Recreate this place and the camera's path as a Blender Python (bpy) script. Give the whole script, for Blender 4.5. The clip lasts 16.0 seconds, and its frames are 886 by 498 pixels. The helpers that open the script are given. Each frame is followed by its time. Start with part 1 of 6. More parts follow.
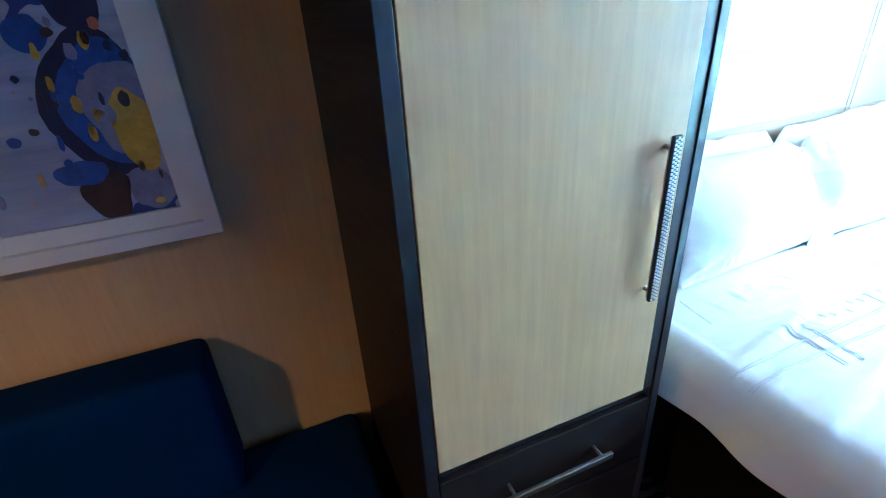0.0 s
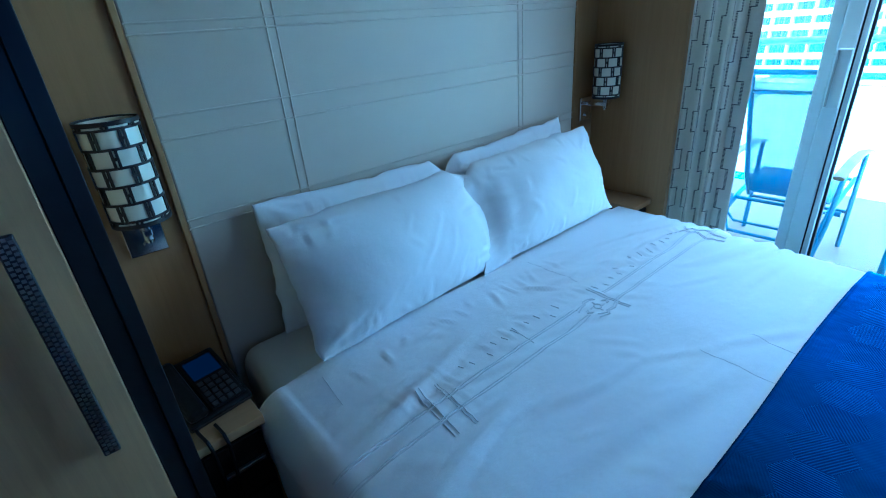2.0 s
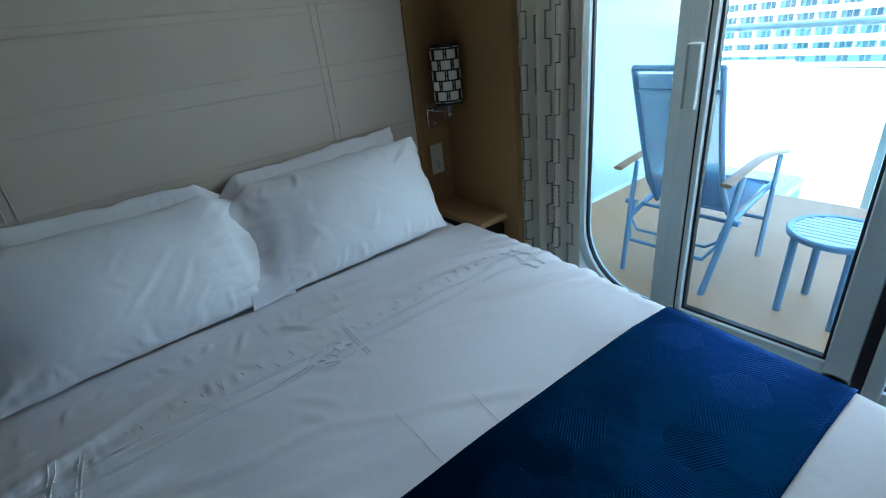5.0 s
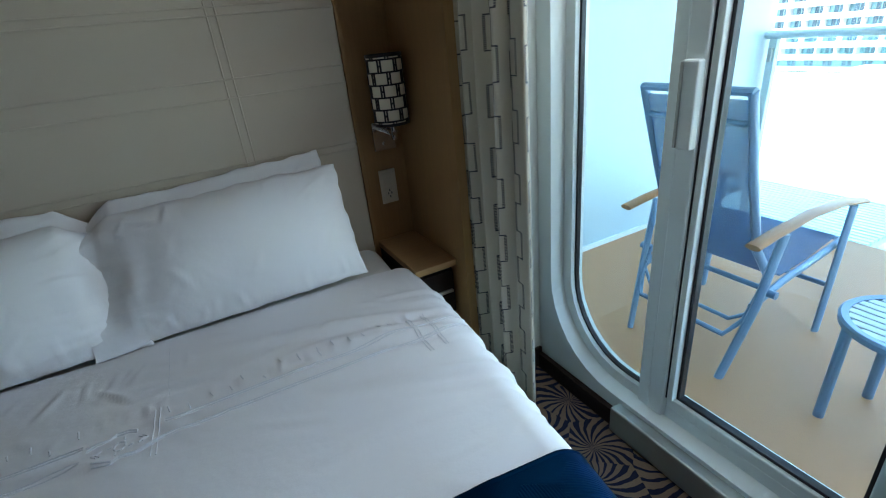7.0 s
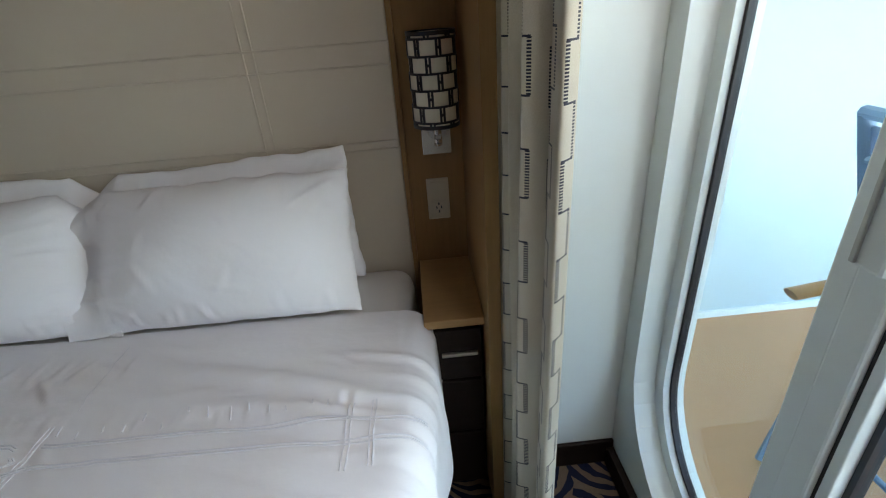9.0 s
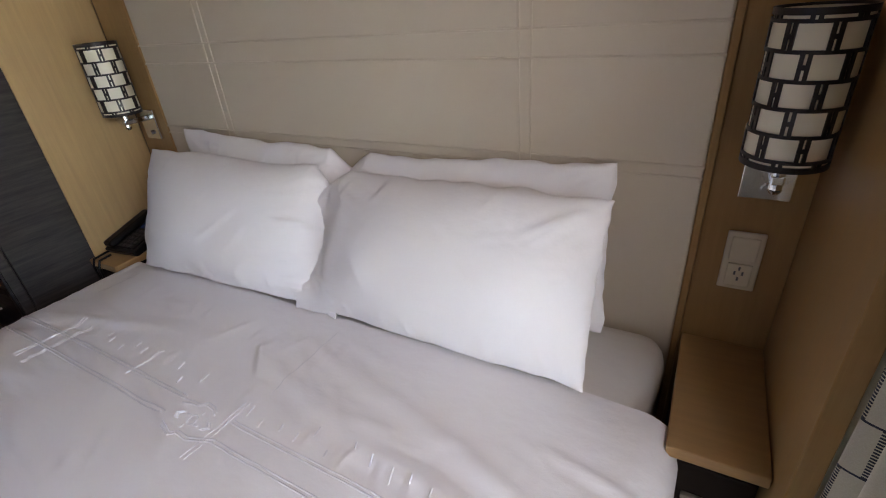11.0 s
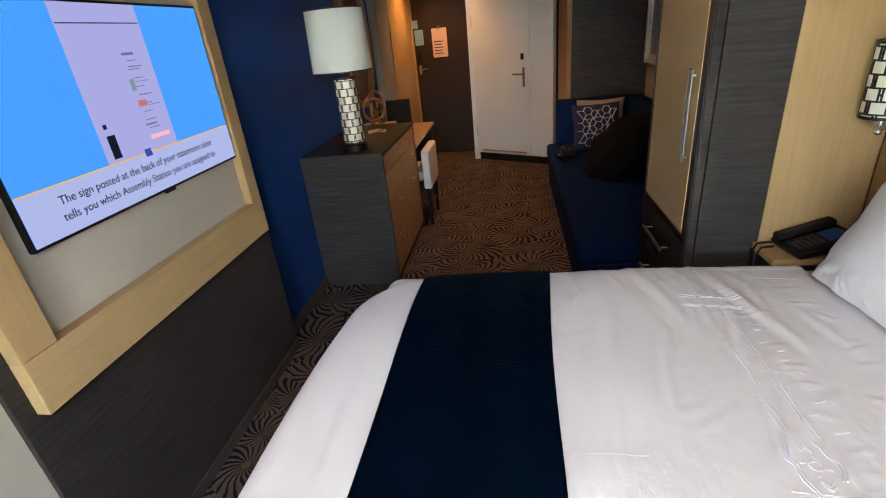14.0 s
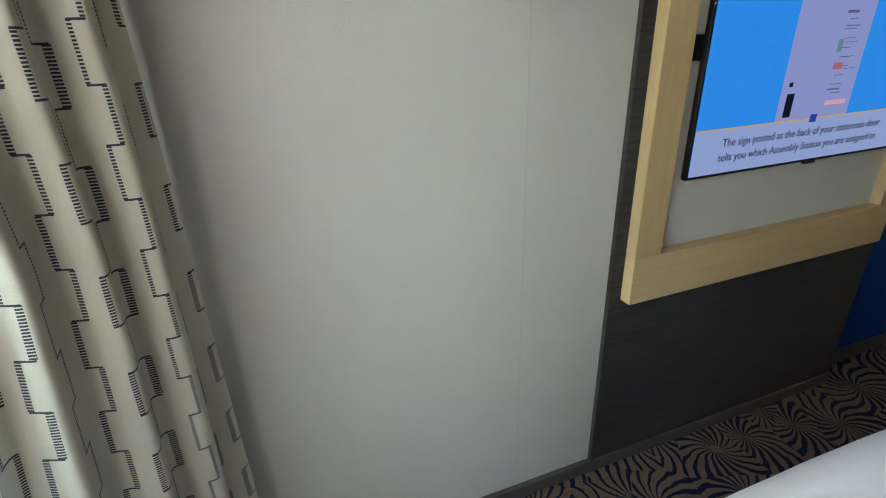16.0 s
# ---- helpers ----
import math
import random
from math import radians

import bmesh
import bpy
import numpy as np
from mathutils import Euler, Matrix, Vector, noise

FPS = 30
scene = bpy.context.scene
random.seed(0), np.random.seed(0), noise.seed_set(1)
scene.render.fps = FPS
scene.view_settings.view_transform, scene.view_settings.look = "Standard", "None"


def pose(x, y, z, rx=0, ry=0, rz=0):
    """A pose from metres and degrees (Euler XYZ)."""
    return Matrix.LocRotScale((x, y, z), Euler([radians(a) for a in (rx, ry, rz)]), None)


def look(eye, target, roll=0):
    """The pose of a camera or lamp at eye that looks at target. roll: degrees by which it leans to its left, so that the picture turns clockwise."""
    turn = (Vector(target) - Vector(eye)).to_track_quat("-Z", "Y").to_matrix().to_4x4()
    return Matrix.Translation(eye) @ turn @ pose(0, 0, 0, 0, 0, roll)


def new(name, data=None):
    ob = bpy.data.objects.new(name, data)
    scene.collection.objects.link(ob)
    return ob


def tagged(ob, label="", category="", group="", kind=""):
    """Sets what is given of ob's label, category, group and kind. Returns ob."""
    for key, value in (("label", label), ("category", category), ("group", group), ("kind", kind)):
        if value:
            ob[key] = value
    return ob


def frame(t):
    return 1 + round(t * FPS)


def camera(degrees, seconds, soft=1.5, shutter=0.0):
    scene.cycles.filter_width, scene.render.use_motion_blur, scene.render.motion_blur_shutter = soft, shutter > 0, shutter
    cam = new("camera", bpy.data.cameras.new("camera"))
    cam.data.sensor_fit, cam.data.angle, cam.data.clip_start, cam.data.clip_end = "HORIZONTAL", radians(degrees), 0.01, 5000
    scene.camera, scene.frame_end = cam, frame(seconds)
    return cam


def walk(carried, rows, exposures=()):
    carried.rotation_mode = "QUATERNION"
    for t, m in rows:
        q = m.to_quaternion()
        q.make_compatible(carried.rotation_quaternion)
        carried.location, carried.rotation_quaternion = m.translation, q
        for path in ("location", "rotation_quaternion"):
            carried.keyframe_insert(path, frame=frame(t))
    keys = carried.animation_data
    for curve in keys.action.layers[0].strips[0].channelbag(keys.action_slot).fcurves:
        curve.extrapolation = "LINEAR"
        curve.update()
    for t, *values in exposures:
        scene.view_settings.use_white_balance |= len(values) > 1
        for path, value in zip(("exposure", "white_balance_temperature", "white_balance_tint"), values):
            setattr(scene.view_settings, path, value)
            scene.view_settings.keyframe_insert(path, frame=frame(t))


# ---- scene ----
cam = camera(86.6, 16.0, soft=1.1)
PATH = [
    (0, (-1.7822, -1.1865, 1.5456), (-1.1638, 0.3980, 0.6982), -3.9),
    (0.5, (-1.5342, -1.1771, 1.5361), (-0.6650, 0.2916, 0.7011), -3.1),
    (1, (-1.3366, -1.2131, 1.5552), (-0.2631, 0.1206, 0.7315), -3),
    (1.5, (-1.1752, -1.3081, 1.5409), (-0.0247, -0.0238, 0.7439), -4.2),
    (2, (-1.0535, -1.2920, 1.5114), (0.0427, 0.0304, 0.7001), -4.7),
    (2.5, (-0.9775, -1.1723, 1.4886), (0.0266, 0.2023, 0.6441), -4.7),
    (3, (-0.9063, -1.1913, 1.4858), (-0.0475, 0.2527, 0.5985), -5.3),
    (3.5, (-0.8160, -1.4136, 1.4801), (-0.0209, 0.0646, 0.5909), -5.6),
    (4, (-0.6906, -1.6102, 1.4981), (0.1197, -0.1387, 0.6109), -6.3),
    (4.5, (-0.5101, -1.6691, 1.4829), (0.4180, -0.2555, 0.6166), -6.7),
    (5, (-0.3277, -1.6502, 1.4706), (0.7011, -0.2821, 0.6470), -6.6),
    (5.2, (-0.2670, -1.6559, 1.4573), (0.7543, -0.2736, 0.6470), -7.3),
    (7.5, (0.5178, -1.6397, 1.4430), (1.1315, -0.0333, 0.6356), -4.8),
    (8, (0.7097, -1.6017, 1.4459), (1.1353, 0.0589, 0.6270), -3.9),
    (8.2, (0.7676, -1.5571, 1.4497), (1.1229, 0.1130, 0.6156), -3.9),
    (10.3, (0.9224, -1.0440, 1.4326), (0.4427, 0.5548, 0.5244), -4.9),
    (10.5, (0.8835, -1.0193, 1.4383), (0.3116, 0.5453, 0.5234), -4.7),
    (11, (0.8246, -0.9994, 1.4478), (-0.0228, 0.4370, 0.5377), -5.1),
    (11.5, (0.7752, -0.9794, 1.4601), (-0.4265, 0.1824, 0.5567), -6.5),
    (12, (0.7514, -0.9576, 1.4753), (-0.7343, -0.1757, 0.5861), -7.3),
    (12.5, (0.7220, -0.9690, 1.4782), (-0.9243, -0.6109, 0.6004), -7.6),
    (13, (0.7058, -1.0279, 1.4972), (-0.9785, -0.9139, 0.6260), -7.5),
    (13.5, (0.7030, -1.1210, 1.5162), (-1.0013, -1.1685, 0.6773), -6.6),
    (14, (0.7191, -1.2198, 1.5342), (-0.9823, -1.5105, 0.7400), -5.9),
    (14.5, (0.7125, -1.2787, 1.5418), (-0.8835, -1.9675, 0.7752), -6),
    (15, (0.7239, -1.3148, 1.5437), (-0.6356, -2.4063, 0.7885), -4.9),
    (15.5, (0.8080, -1.3400, 1.5230), (-0.2200, -2.8280, 0.7520), -3.5),
    (16, (0.9260, -1.3900, 1.5200), (0.3150, -3.1100, 0.7280), -2.4),
]
EXPOSURES = [
    (0.0, 7.5, 4850, 2),
    (0.5, 5.95, 4750, -2),
    (1.0, 4.8, 4250, -4),
    (1.5, 4.65, 4150, -4),
    (2.0, 4.85, 4150, -2),
    (3.0, 5.25, 5050, 5),
    (4.0, 5.1, 5700, 9),
    (5.0, 4.05, 6050, 13),
    (7.5, 3.95, 6900, 18),
    (8.2, 4.0, 7200, 22),
    (10.3, 4.65, 8700, 34),
    (11.0, 4.75, 8300, 38),
    (12.0, 4.75, 8000, 37),
    (12.6, 5.0, 8800, 37),
    (13.5, 5.55, 9000, 34),
    (15.0, 5.55, 7700, 25),
    (16.0, 4.95, 7600, 21),
]
walk(cam, [(t, look(eye, target, roll)) for t, eye, target, roll in PATH], EXPOSURES)

# ---- light ----
world = bpy.data.worlds.new("sky")
scene.world = world
world.use_nodes = True
_wn = world.node_tree.nodes
_sky = _wn.new("ShaderNodeTexSky")
_sky.sky_type, _sky.sun_disc = "NISHITA", False
_sky.sun_elevation, _sky.sun_rotation = radians(50), radians(262)
world.node_tree.links.new(_sky.outputs[0], _wn["Background"].inputs[0])
_sky.dust_density, _sky.ozone_density = 5.0, 0.4
_wn["Background"].inputs[1].default_value = 0.15
sun = new("sun", bpy.data.lights.new("sun", "SUN"))
sun.data.energy, sun.data.angle, sun.data.color = 2.6, radians(0.5), (1.0, 0.95, 0.88)
_az = radians(262)
sun.matrix_world = look((math.sin(_az) * math.cos(radians(50)), math.cos(_az) * math.cos(radians(50)), math.sin(radians(50))), (0, 0, 0))

# Unseen area lamp under the lintel, added to strengthen sky light on the bed
head = new("window_sky_fill", bpy.data.lights.new("window_sky_fill", "AREA"))
head.data.shape, head.data.size, head.data.size_y = "RECTANGLE", 1.65, 0.16
head.data.energy, head.data.color = 0.6, (0.80, 0.91, 1.0)
head.matrix_world = look((1.50, -1.235, 1.93), (0.72, -1.235, 1.05))

# ---- materials ----
def _principled(name):
    m = bpy.data.materials.new(name)
    m.use_nodes = True
    nt = m.node_tree
    return m, nt, nt.nodes["Principled BSDF"]


def _math(nt, op, a, b=None, c=None):
    n = nt.nodes.new("ShaderNodeMath")
    n.operation = op
    for i, v in enumerate((a, b, c)):
        if v is None:
            continue
        if isinstance(v, (int, float)):
            n.inputs[i].default_value = v
        else:
            nt.links.new(v, n.inputs[i])
    return n.outputs[0]


def _mix(nt, fac, a, b):
    n = nt.nodes.new("ShaderNodeMix")
    n.data_type = "RGBA"
    for sock, v in ((n.inputs[0], fac), (n.inputs[6], a), (n.inputs[7], b)):
        if isinstance(v, (int, float)):
            sock.default_value = v
        elif isinstance(v, tuple):
            sock.default_value = (*v, 1)
        else:
            nt.links.new(v, sock)
    return n.outputs[2]


def _noise(nt, vec, scale, detail=4, rough=0.55):
    n = nt.nodes.new("ShaderNodeTexNoise")
    n.inputs["Scale"].default_value, n.inputs["Detail"].default_value, n.inputs["Roughness"].default_value = scale, detail, rough
    if vec is not None:
        nt.links.new(vec, n.inputs["Vector"])
    return n.outputs["Fac"]


def _coords(nt, stretch=(1, 1, 1), which="Object"):
    t = nt.nodes.new("ShaderNodeTexCoord")
    m = nt.nodes.new("ShaderNodeMapping")
    m.inputs["Scale"].default_value = stretch
    nt.links.new(t.outputs[which], m.inputs["Vector"])
    return m.outputs[0]


def _bump(nt, b, height, strength, dist=0.002):
    n = nt.nodes.new("ShaderNodeBump")
    n.inputs["Strength"].default_value, n.inputs["Distance"].default_value = strength, dist
    nt.links.new(height, n.inputs["Height"])
    nt.links.new(n.outputs[0], b.inputs["Normal"])


def mat(name, base, rough=0.5, var=0.12, scale=6.0, fine=90.0, bump=0.1, metal=0.0, stretch=(1, 1, 1), sheen=0.0, spec=0.5, dist=0.001):
    m, nt, b = _principled(name)
    v = _coords(nt, stretch)
    big, small = _noise(nt, v, scale), _noise(nt, v, fine, 3)
    f = _math(nt, "ADD", _math(nt, "MULTIPLY", big, 0.6), _math(nt, "MULTIPLY", small, 0.4))
    lo, hi = tuple(c * (1 - var) for c in base), tuple(min(1, c * (1 + var)) for c in base)
    nt.links.new(_mix(nt, f, lo, hi), b.inputs["Base Color"])
    nt.links.new(_math(nt, "MULTIPLY_ADD", big, 0.16, rough - 0.08), b.inputs["Roughness"])
    b.inputs["Metallic"].default_value = metal
    b.inputs["Sheen Weight"].default_value = sheen
    b.inputs["Specular IOR Level"].default_value = spec
    if bump:
        _bump(nt, b, small, bump, dist)
    return m


def wood(name, base, rough=0.4, grain=(26, 26, 1.2), var=0.22, bump=0.08, spec=0.4, contrast=1.3):
    m, nt, b = _principled(name)
    v = _coords(nt, grain)
    w = _coords(nt, (1.2, 1.2, 0.6))
    g, s, big = _noise(nt, v, 3.0, 6, 0.6), _noise(nt, v, 22.0, 2), _noise(nt, w, 2.0, 2)
    f = _math(nt, "ADD", _math(nt, "MULTIPLY", g, 0.6), _math(nt, "MULTIPLY", s, 0.2))
    f = _math(nt, "ADD", f, _math(nt, "MULTIPLY", big, 0.2))
    f = _math(nt, "MULTIPLY_ADD", f, contrast, 0.5 - 0.5 * contrast)
    lo, hi = tuple(c * (1 - var) for c in base), tuple(c * (1 + var) for c in base)
    nt.links.new(_mix(nt, f, lo, hi), b.inputs["Base Color"])
    nt.links.new(_math(nt, "MULTIPLY_ADD", g, 0.2, rough - 0.1), b.inputs["Roughness"])
    b.inputs["Specular IOR Level"].default_value = spec
    _bump(nt, b, s, bump, 0.0006)
    return m


def cloth(name, base, rough=0.85, crease=0.25, weave=700.0, sheen=0.05, var=0.05, spec=0.25):
    m, nt, b = _principled(name)
    v = _coords(nt)
    soft, fine = _noise(nt, v, 9.0, 3, 0.5), _noise(nt, v, weave, 2)
    crinkle = _noise(nt, _coords(nt, (1.0, 1.6, 1.0)), 26.0, 4, 0.6)
    lo, hi = tuple(c * (1 - var) for c in base), tuple(min(1, c * (1 + var)) for c in base)
    nt.links.new(_mix(nt, fine, lo, hi), b.inputs["Base Color"])
    b.inputs["Roughness"].default_value = rough
    b.inputs["Sheen Weight"].default_value = sheen
    b.inputs["Specular IOR Level"].default_value = spec
    h = _math(nt, "ADD", _math(nt, "MULTIPLY", soft, 0.6), _math(nt, "MULTIPLY", crinkle, 0.28))
    h = _math(nt, "ADD", h, _math(nt, "MULTIPLY", fine, 0.03))
    _bump(nt, b, h, crease, 0.012)
    return m


def carpet_mat():
    """Brown loop carpet with fans of dark blue curved strokes around scattered centres."""
    m, nt, b = _principled("carpet")
    v = _coords(nt, (1, 1, 0))
    vor = nt.nodes.new("ShaderNodeTexVoronoi")
    vor.inputs["Scale"].default_value, vor.inputs["Randomness"].default_value = 3.7, 0.9
    nt.links.new(v, vor.inputs["Vector"])
    sub = nt.nodes.new("ShaderNodeVectorMath")
    sub.operation = "SUBTRACT"
    sc = nt.nodes.new("ShaderNodeVectorMath")
    sc.operation = "SCALE"
    sc.inputs["Scale"].default_value = 3.7
    nt.links.new(v, sc.inputs[0])
    posn = nt.nodes.new("ShaderNodeVectorMath")
    posn.operation = "SCALE"
    posn.inputs["Scale"].default_value = 3.7
    nt.links.new(vor.outputs["Position"], posn.inputs[0])
    nt.links.new(sc.outputs[0], sub.inputs[0])
    nt.links.new(posn.outputs[0], sub.inputs[1])
    sep = nt.nodes.new("ShaderNodeSeparateXYZ")
    nt.links.new(sub.outputs[0], sep.inputs[0])
    ang = _math(nt, "ARCTAN2", sep.outputs[1], sep.outputs[0])
    r = vor.outputs["Distance"]
    rnd = nt.nodes.new("ShaderNodeSeparateColor")
    nt.links.new(vor.outputs["Color"], rnd.inputs[0])
    swirl = _math(nt, "MULTIPLY_ADD", _math(nt, "GREATER_THAN", rnd.outputs[0], 0.5), 9.0, -4.5)
    ph = _math(nt, "ADD", _math(nt, "MULTIPLY", ang, 19.0), _math(nt, "MULTIPLY", _math(nt, "MULTIPLY", r, swirl), 5.0))
    wob = _noise(nt, v, 14.0, 2)
    ph = _math(nt, "ADD", ph, _math(nt, "MULTIPLY", wob, 5.0))
    s = _math(nt, "SINE", ph)
    gap = _math(nt, "SINE", _math(nt, "MULTIPLY_ADD", ang, 2.0, _math(nt, "MULTIPLY", rnd.outputs[1], 6.3)))
    thr = _math(nt, "MULTIPLY_ADD", _noise(nt, v, 9.0, 1), 0.7, _math(nt, "MULTIPLY_ADD", gap, 0.34, -0.12))
    line = _math(nt, "GREATER_THAN", s, thr)
    core = _math(nt, "GREATER_THAN", r, 0.07)
    line = _math(nt, "MULTIPLY", line, core)
    fleck = _noise(nt, v, 320.0, 2)
    streak = _noise(nt, _coords(nt, (260, 60, 0)), 1.0, 2)
    brown = _mix(nt, _math(nt, "ADD", _math(nt, "MULTIPLY", fleck, 0.5), _math(nt, "MULTIPLY", streak, 0.5)), (0.082, 0.061, 0.044), (0.255, 0.184, 0.128))
    navy = _mix(nt, fleck, (0.004, 0.006, 0.016), (0.016, 0.022, 0.055))
    nt.links.new(_mix(nt, line, brown, navy), b.inputs["Base Color"])
    b.inputs["Roughness"].default_value = 0.95
    b.inputs["Specular IOR Level"].default_value = 0.15
    _bump(nt, b, _math(nt, "ADD", fleck, _math(nt, "MULTIPLY", line, -0.4)), 0.6, 0.004)
    return m


def curtain_mat():
    """Cream curtain with stepped ladder stitches, by the cloth's own width and height."""
    m, nt, b = _principled("curtain_cloth")
    t = nt.nodes.new("ShaderNodeTexCoord")
    sep = nt.nodes.new("ShaderNodeSeparateXYZ")
    nt.links.new(t.outputs["UV"], sep.inputs[0])
    u, v = sep.outputs[0], sep.outputs[1]
    w, h = 0.064, 0.088
    uc = _math(nt, "DIVIDE", u, w)
    col = _math(nt, "FLOOR", uc)
    loc = _math(nt, "MULTIPLY", _math(nt, "SUBTRACT", _math(nt, "FRACT", uc), 0.5), w)
    par = _math(nt, "SUBTRACT", _math(nt, "MULTIPLY", _math(nt, "FLOORED_MODULO", col, 2.0), 2.0), 1.0)
    vv = _math(nt, "ADD", _math(nt, "DIVIDE", v, h), _math(nt, "MULTIPLY", _math(nt, "FLOORED_MODULO", _math(nt, "MULTIPLY", col, 0.37), 1.0), 0.55))
    st = _math(nt, "SUBTRACT", _math(nt, "MULTIPLY", _math(nt, "FLOORED_MODULO", _math(nt, "FLOOR", vv), 2.0), 2.0), 1.0)
    d = _math(nt, "ABSOLUTE", _math(nt, "SUBTRACT", loc, _math(nt, "MULTIPLY", _math(nt, "MULTIPLY", st, par), 0.012)))
    wide = _math(nt, "MULTIPLY_ADD", _math(nt, "GREATER_THAN", par, 0.0), 0.0014, 0.0040)
    bar = _math(nt, "LESS_THAN", d, wide)
    dash = _math(nt, "LESS_THAN", _math(nt, "FRACT", _math(nt, "DIVIDE", v, 0.0052)), 0.6)
    bar = _math(nt, "MULTIPLY", bar, dash)
    fr = _math(nt, "FRACT", vv)
    edge = _math(nt, "LESS_THAN", _math(nt, "MINIMUM", fr, _math(nt, "SUBTRACT", 1.0, fr)), 0.02)
    con = _math(nt, "MULTIPLY", edge, _math(nt, "LESS_THAN", _math(nt, "ABSOLUTE", loc), 0.0155))
    line = _math(nt, "MAXIMUM", bar, con)
    weave = _noise(nt, _coords(nt), 500.0, 2)
    cream = _mix(nt, weave, (0.42, 0.365, 0.28), (0.55, 0.485, 0.385))
    nt.links.new(_mix(nt, line, cream, (0.016, 0.016, 0.03)), b.inputs["Base Color"])
    b.inputs["Roughness"].default_value = 0.8
    b.inputs["Sheen Weight"].default_value = 0.2
    _bump(nt, b, _math(nt, "ADD", _math(nt, "MULTIPLY", line, 1.0), _math(nt, "MULTIPLY", weave, 0.3)), 0.3, 0.001)
    tr = nt.nodes.new("ShaderNodeBsdfTranslucent")
    nt.links.new(_mix(nt, line, cream, (0.016, 0.016, 0.03)), tr.inputs[0])
    mx = nt.nodes.new("ShaderNodeMixShader")
    mx.inputs[0].default_value = 0.12
    nt.links.new(b.outputs[0], mx.inputs[1])
    nt.links.new(tr.outputs[0], mx.inputs[2])
    nt.links.new(mx.outputs[0], nt.nodes["Material Output"].inputs[0])
    return m


def runner_mat():
    """Royal blue woven bed scarf: hexagons filled with ribs in three directions."""
    m, nt, b = _principled("runner_cloth")
    v = _coords(nt)
    sep = nt.nodes.new("ShaderNodeSeparateXYZ")
    nt.links.new(v, sep.inputs[0])
    sx, sy = 0.10, 0.10 * 1.732
    x, y = sep.outputs[0], sep.outputs[1]

    def cell(ox, oy):
        gx = _math(nt, "FLOOR", _math(nt, "DIVIDE", _math(nt, "ADD", x, ox), sx))
        gy = _math(nt, "FLOOR", _math(nt, "DIVIDE", _math(nt, "ADD", y, oy), sy))
        lx = _math(nt, "SUBTRACT", _math(nt, "ADD", x, ox), _math(nt, "MULTIPLY", _math(nt, "ADD", gx, 0.5), sx))
        ly = _math(nt, "SUBTRACT", _math(nt, "ADD", y, oy), _math(nt, "MULTIPLY", _math(nt, "ADD", gy, 0.5), sy))
        r = _math(nt, "SQRT", _math(nt, "ADD", _math(nt, "MULTIPLY", lx, lx), _math(nt, "MULTIPLY", ly, ly)))
        i = _math(nt, "FLOORED_MODULO", _math(nt, "ADD", _math(nt, "MULTIPLY", gx, 1.0 if ox == 0 else 2.0), _math(nt, "ADD", _math(nt, "MULTIPLY", gy, 2.0), 0.5 if ox else 0.0)), 3.0)
        return r, i
    ra, ia = cell(0.0, 0.0)
    rb, ib = cell(sx / 2, sy / 2)
    first = _math(nt, "LESS_THAN", ra, rb)
    ident = _math(nt, "ADD", _math(nt, "MULTIPLY", first, ia), _math(nt, "MULTIPLY", _math(nt, "SUBTRACT", 1.0, first), ib))
    turn = _math(nt, "MULTIPLY", _math(nt, "FLOOR", ident), math.pi / 3)
    along = _math(nt, "ADD", _math(nt, "MULTIPLY", x, _math(nt, "COSINE", turn)), _math(nt, "MULTIPLY", y, _math(nt, "SINE", turn)))
    ribs = _math(nt, "SINE", _math(nt, "MULTIPLY", along, 1150.0))
    plain = _math(nt, "GREATER_THAN", _math(nt, "FRACT", ident), 0.25)
    ribs = _math(nt, "MULTIPLY", ribs, _math(nt, "MULTIPLY_ADD", plain, -0.8, 1.0))
    edge = _math(nt, "LESS_THAN", _math(nt, "ABSOLUTE", _math(nt, "SUBTRACT", ra, rb)), 0.0025)
    fleck = _noise(nt, v, 600.0, 2)
    soft = _noise(nt, v, 7.0, 3)
    c = _mix(nt, _math(nt, "MULTIPLY_ADD", ribs, 0.06, _math(nt, "MULTIPLY", fleck, 0.6)), (0.0002, 0.009, 0.025), (0.0003, 0.023, 0.063))
    nt.links.new(c, b.inputs["Base Color"])
    b.inputs["Roughness"].default_value = 0.42
    b.inputs["Metallic"].default_value = 0.80
    b.inputs["Specular Tint"].default_value = (0.0, 0.52, 0.85, 1)
    b.inputs["Specular IOR Level"].default_value = 0.06
    h = _math(nt, "ADD", _math(nt, "MULTIPLY", ribs, 0.11), _math(nt, "MULTIPLY", edge, -0.6))
    h = _math(nt, "ADD", h, _math(nt, "MULTIPLY", soft, 2.2))
    _bump(nt, b, h, 0.42, 0.006)
    return m


def glass_mat(name, tint):
    m, nt, b = _principled(name)
    nt.nodes.remove(b)
    tr, gl, mx, fr = (nt.nodes.new("ShaderNode" + k) for k in ("BsdfTransparent", "BsdfGlossy", "MixShader", "LayerWeight"))
    tr.inputs[0].default_value = (*tint, 1)
    gl.inputs["Roughness"].default_value = 0.02
    fr.inputs[0].default_value = 0.5
    gloss = _math(nt, "MULTIPLY_ADD", _math(nt, "POWER", fr.outputs["Facing"], 5.0), 0.45, 0.025)
    nt.links.new(gloss, mx.inputs[0])
    nt.links.new(tr.outputs[0], mx.inputs[1])
    nt.links.new(gl.outputs[0], mx.inputs[2])
    nt.links.new(mx.outputs[0], nt.nodes["Material Output"].inputs[0])
    return m


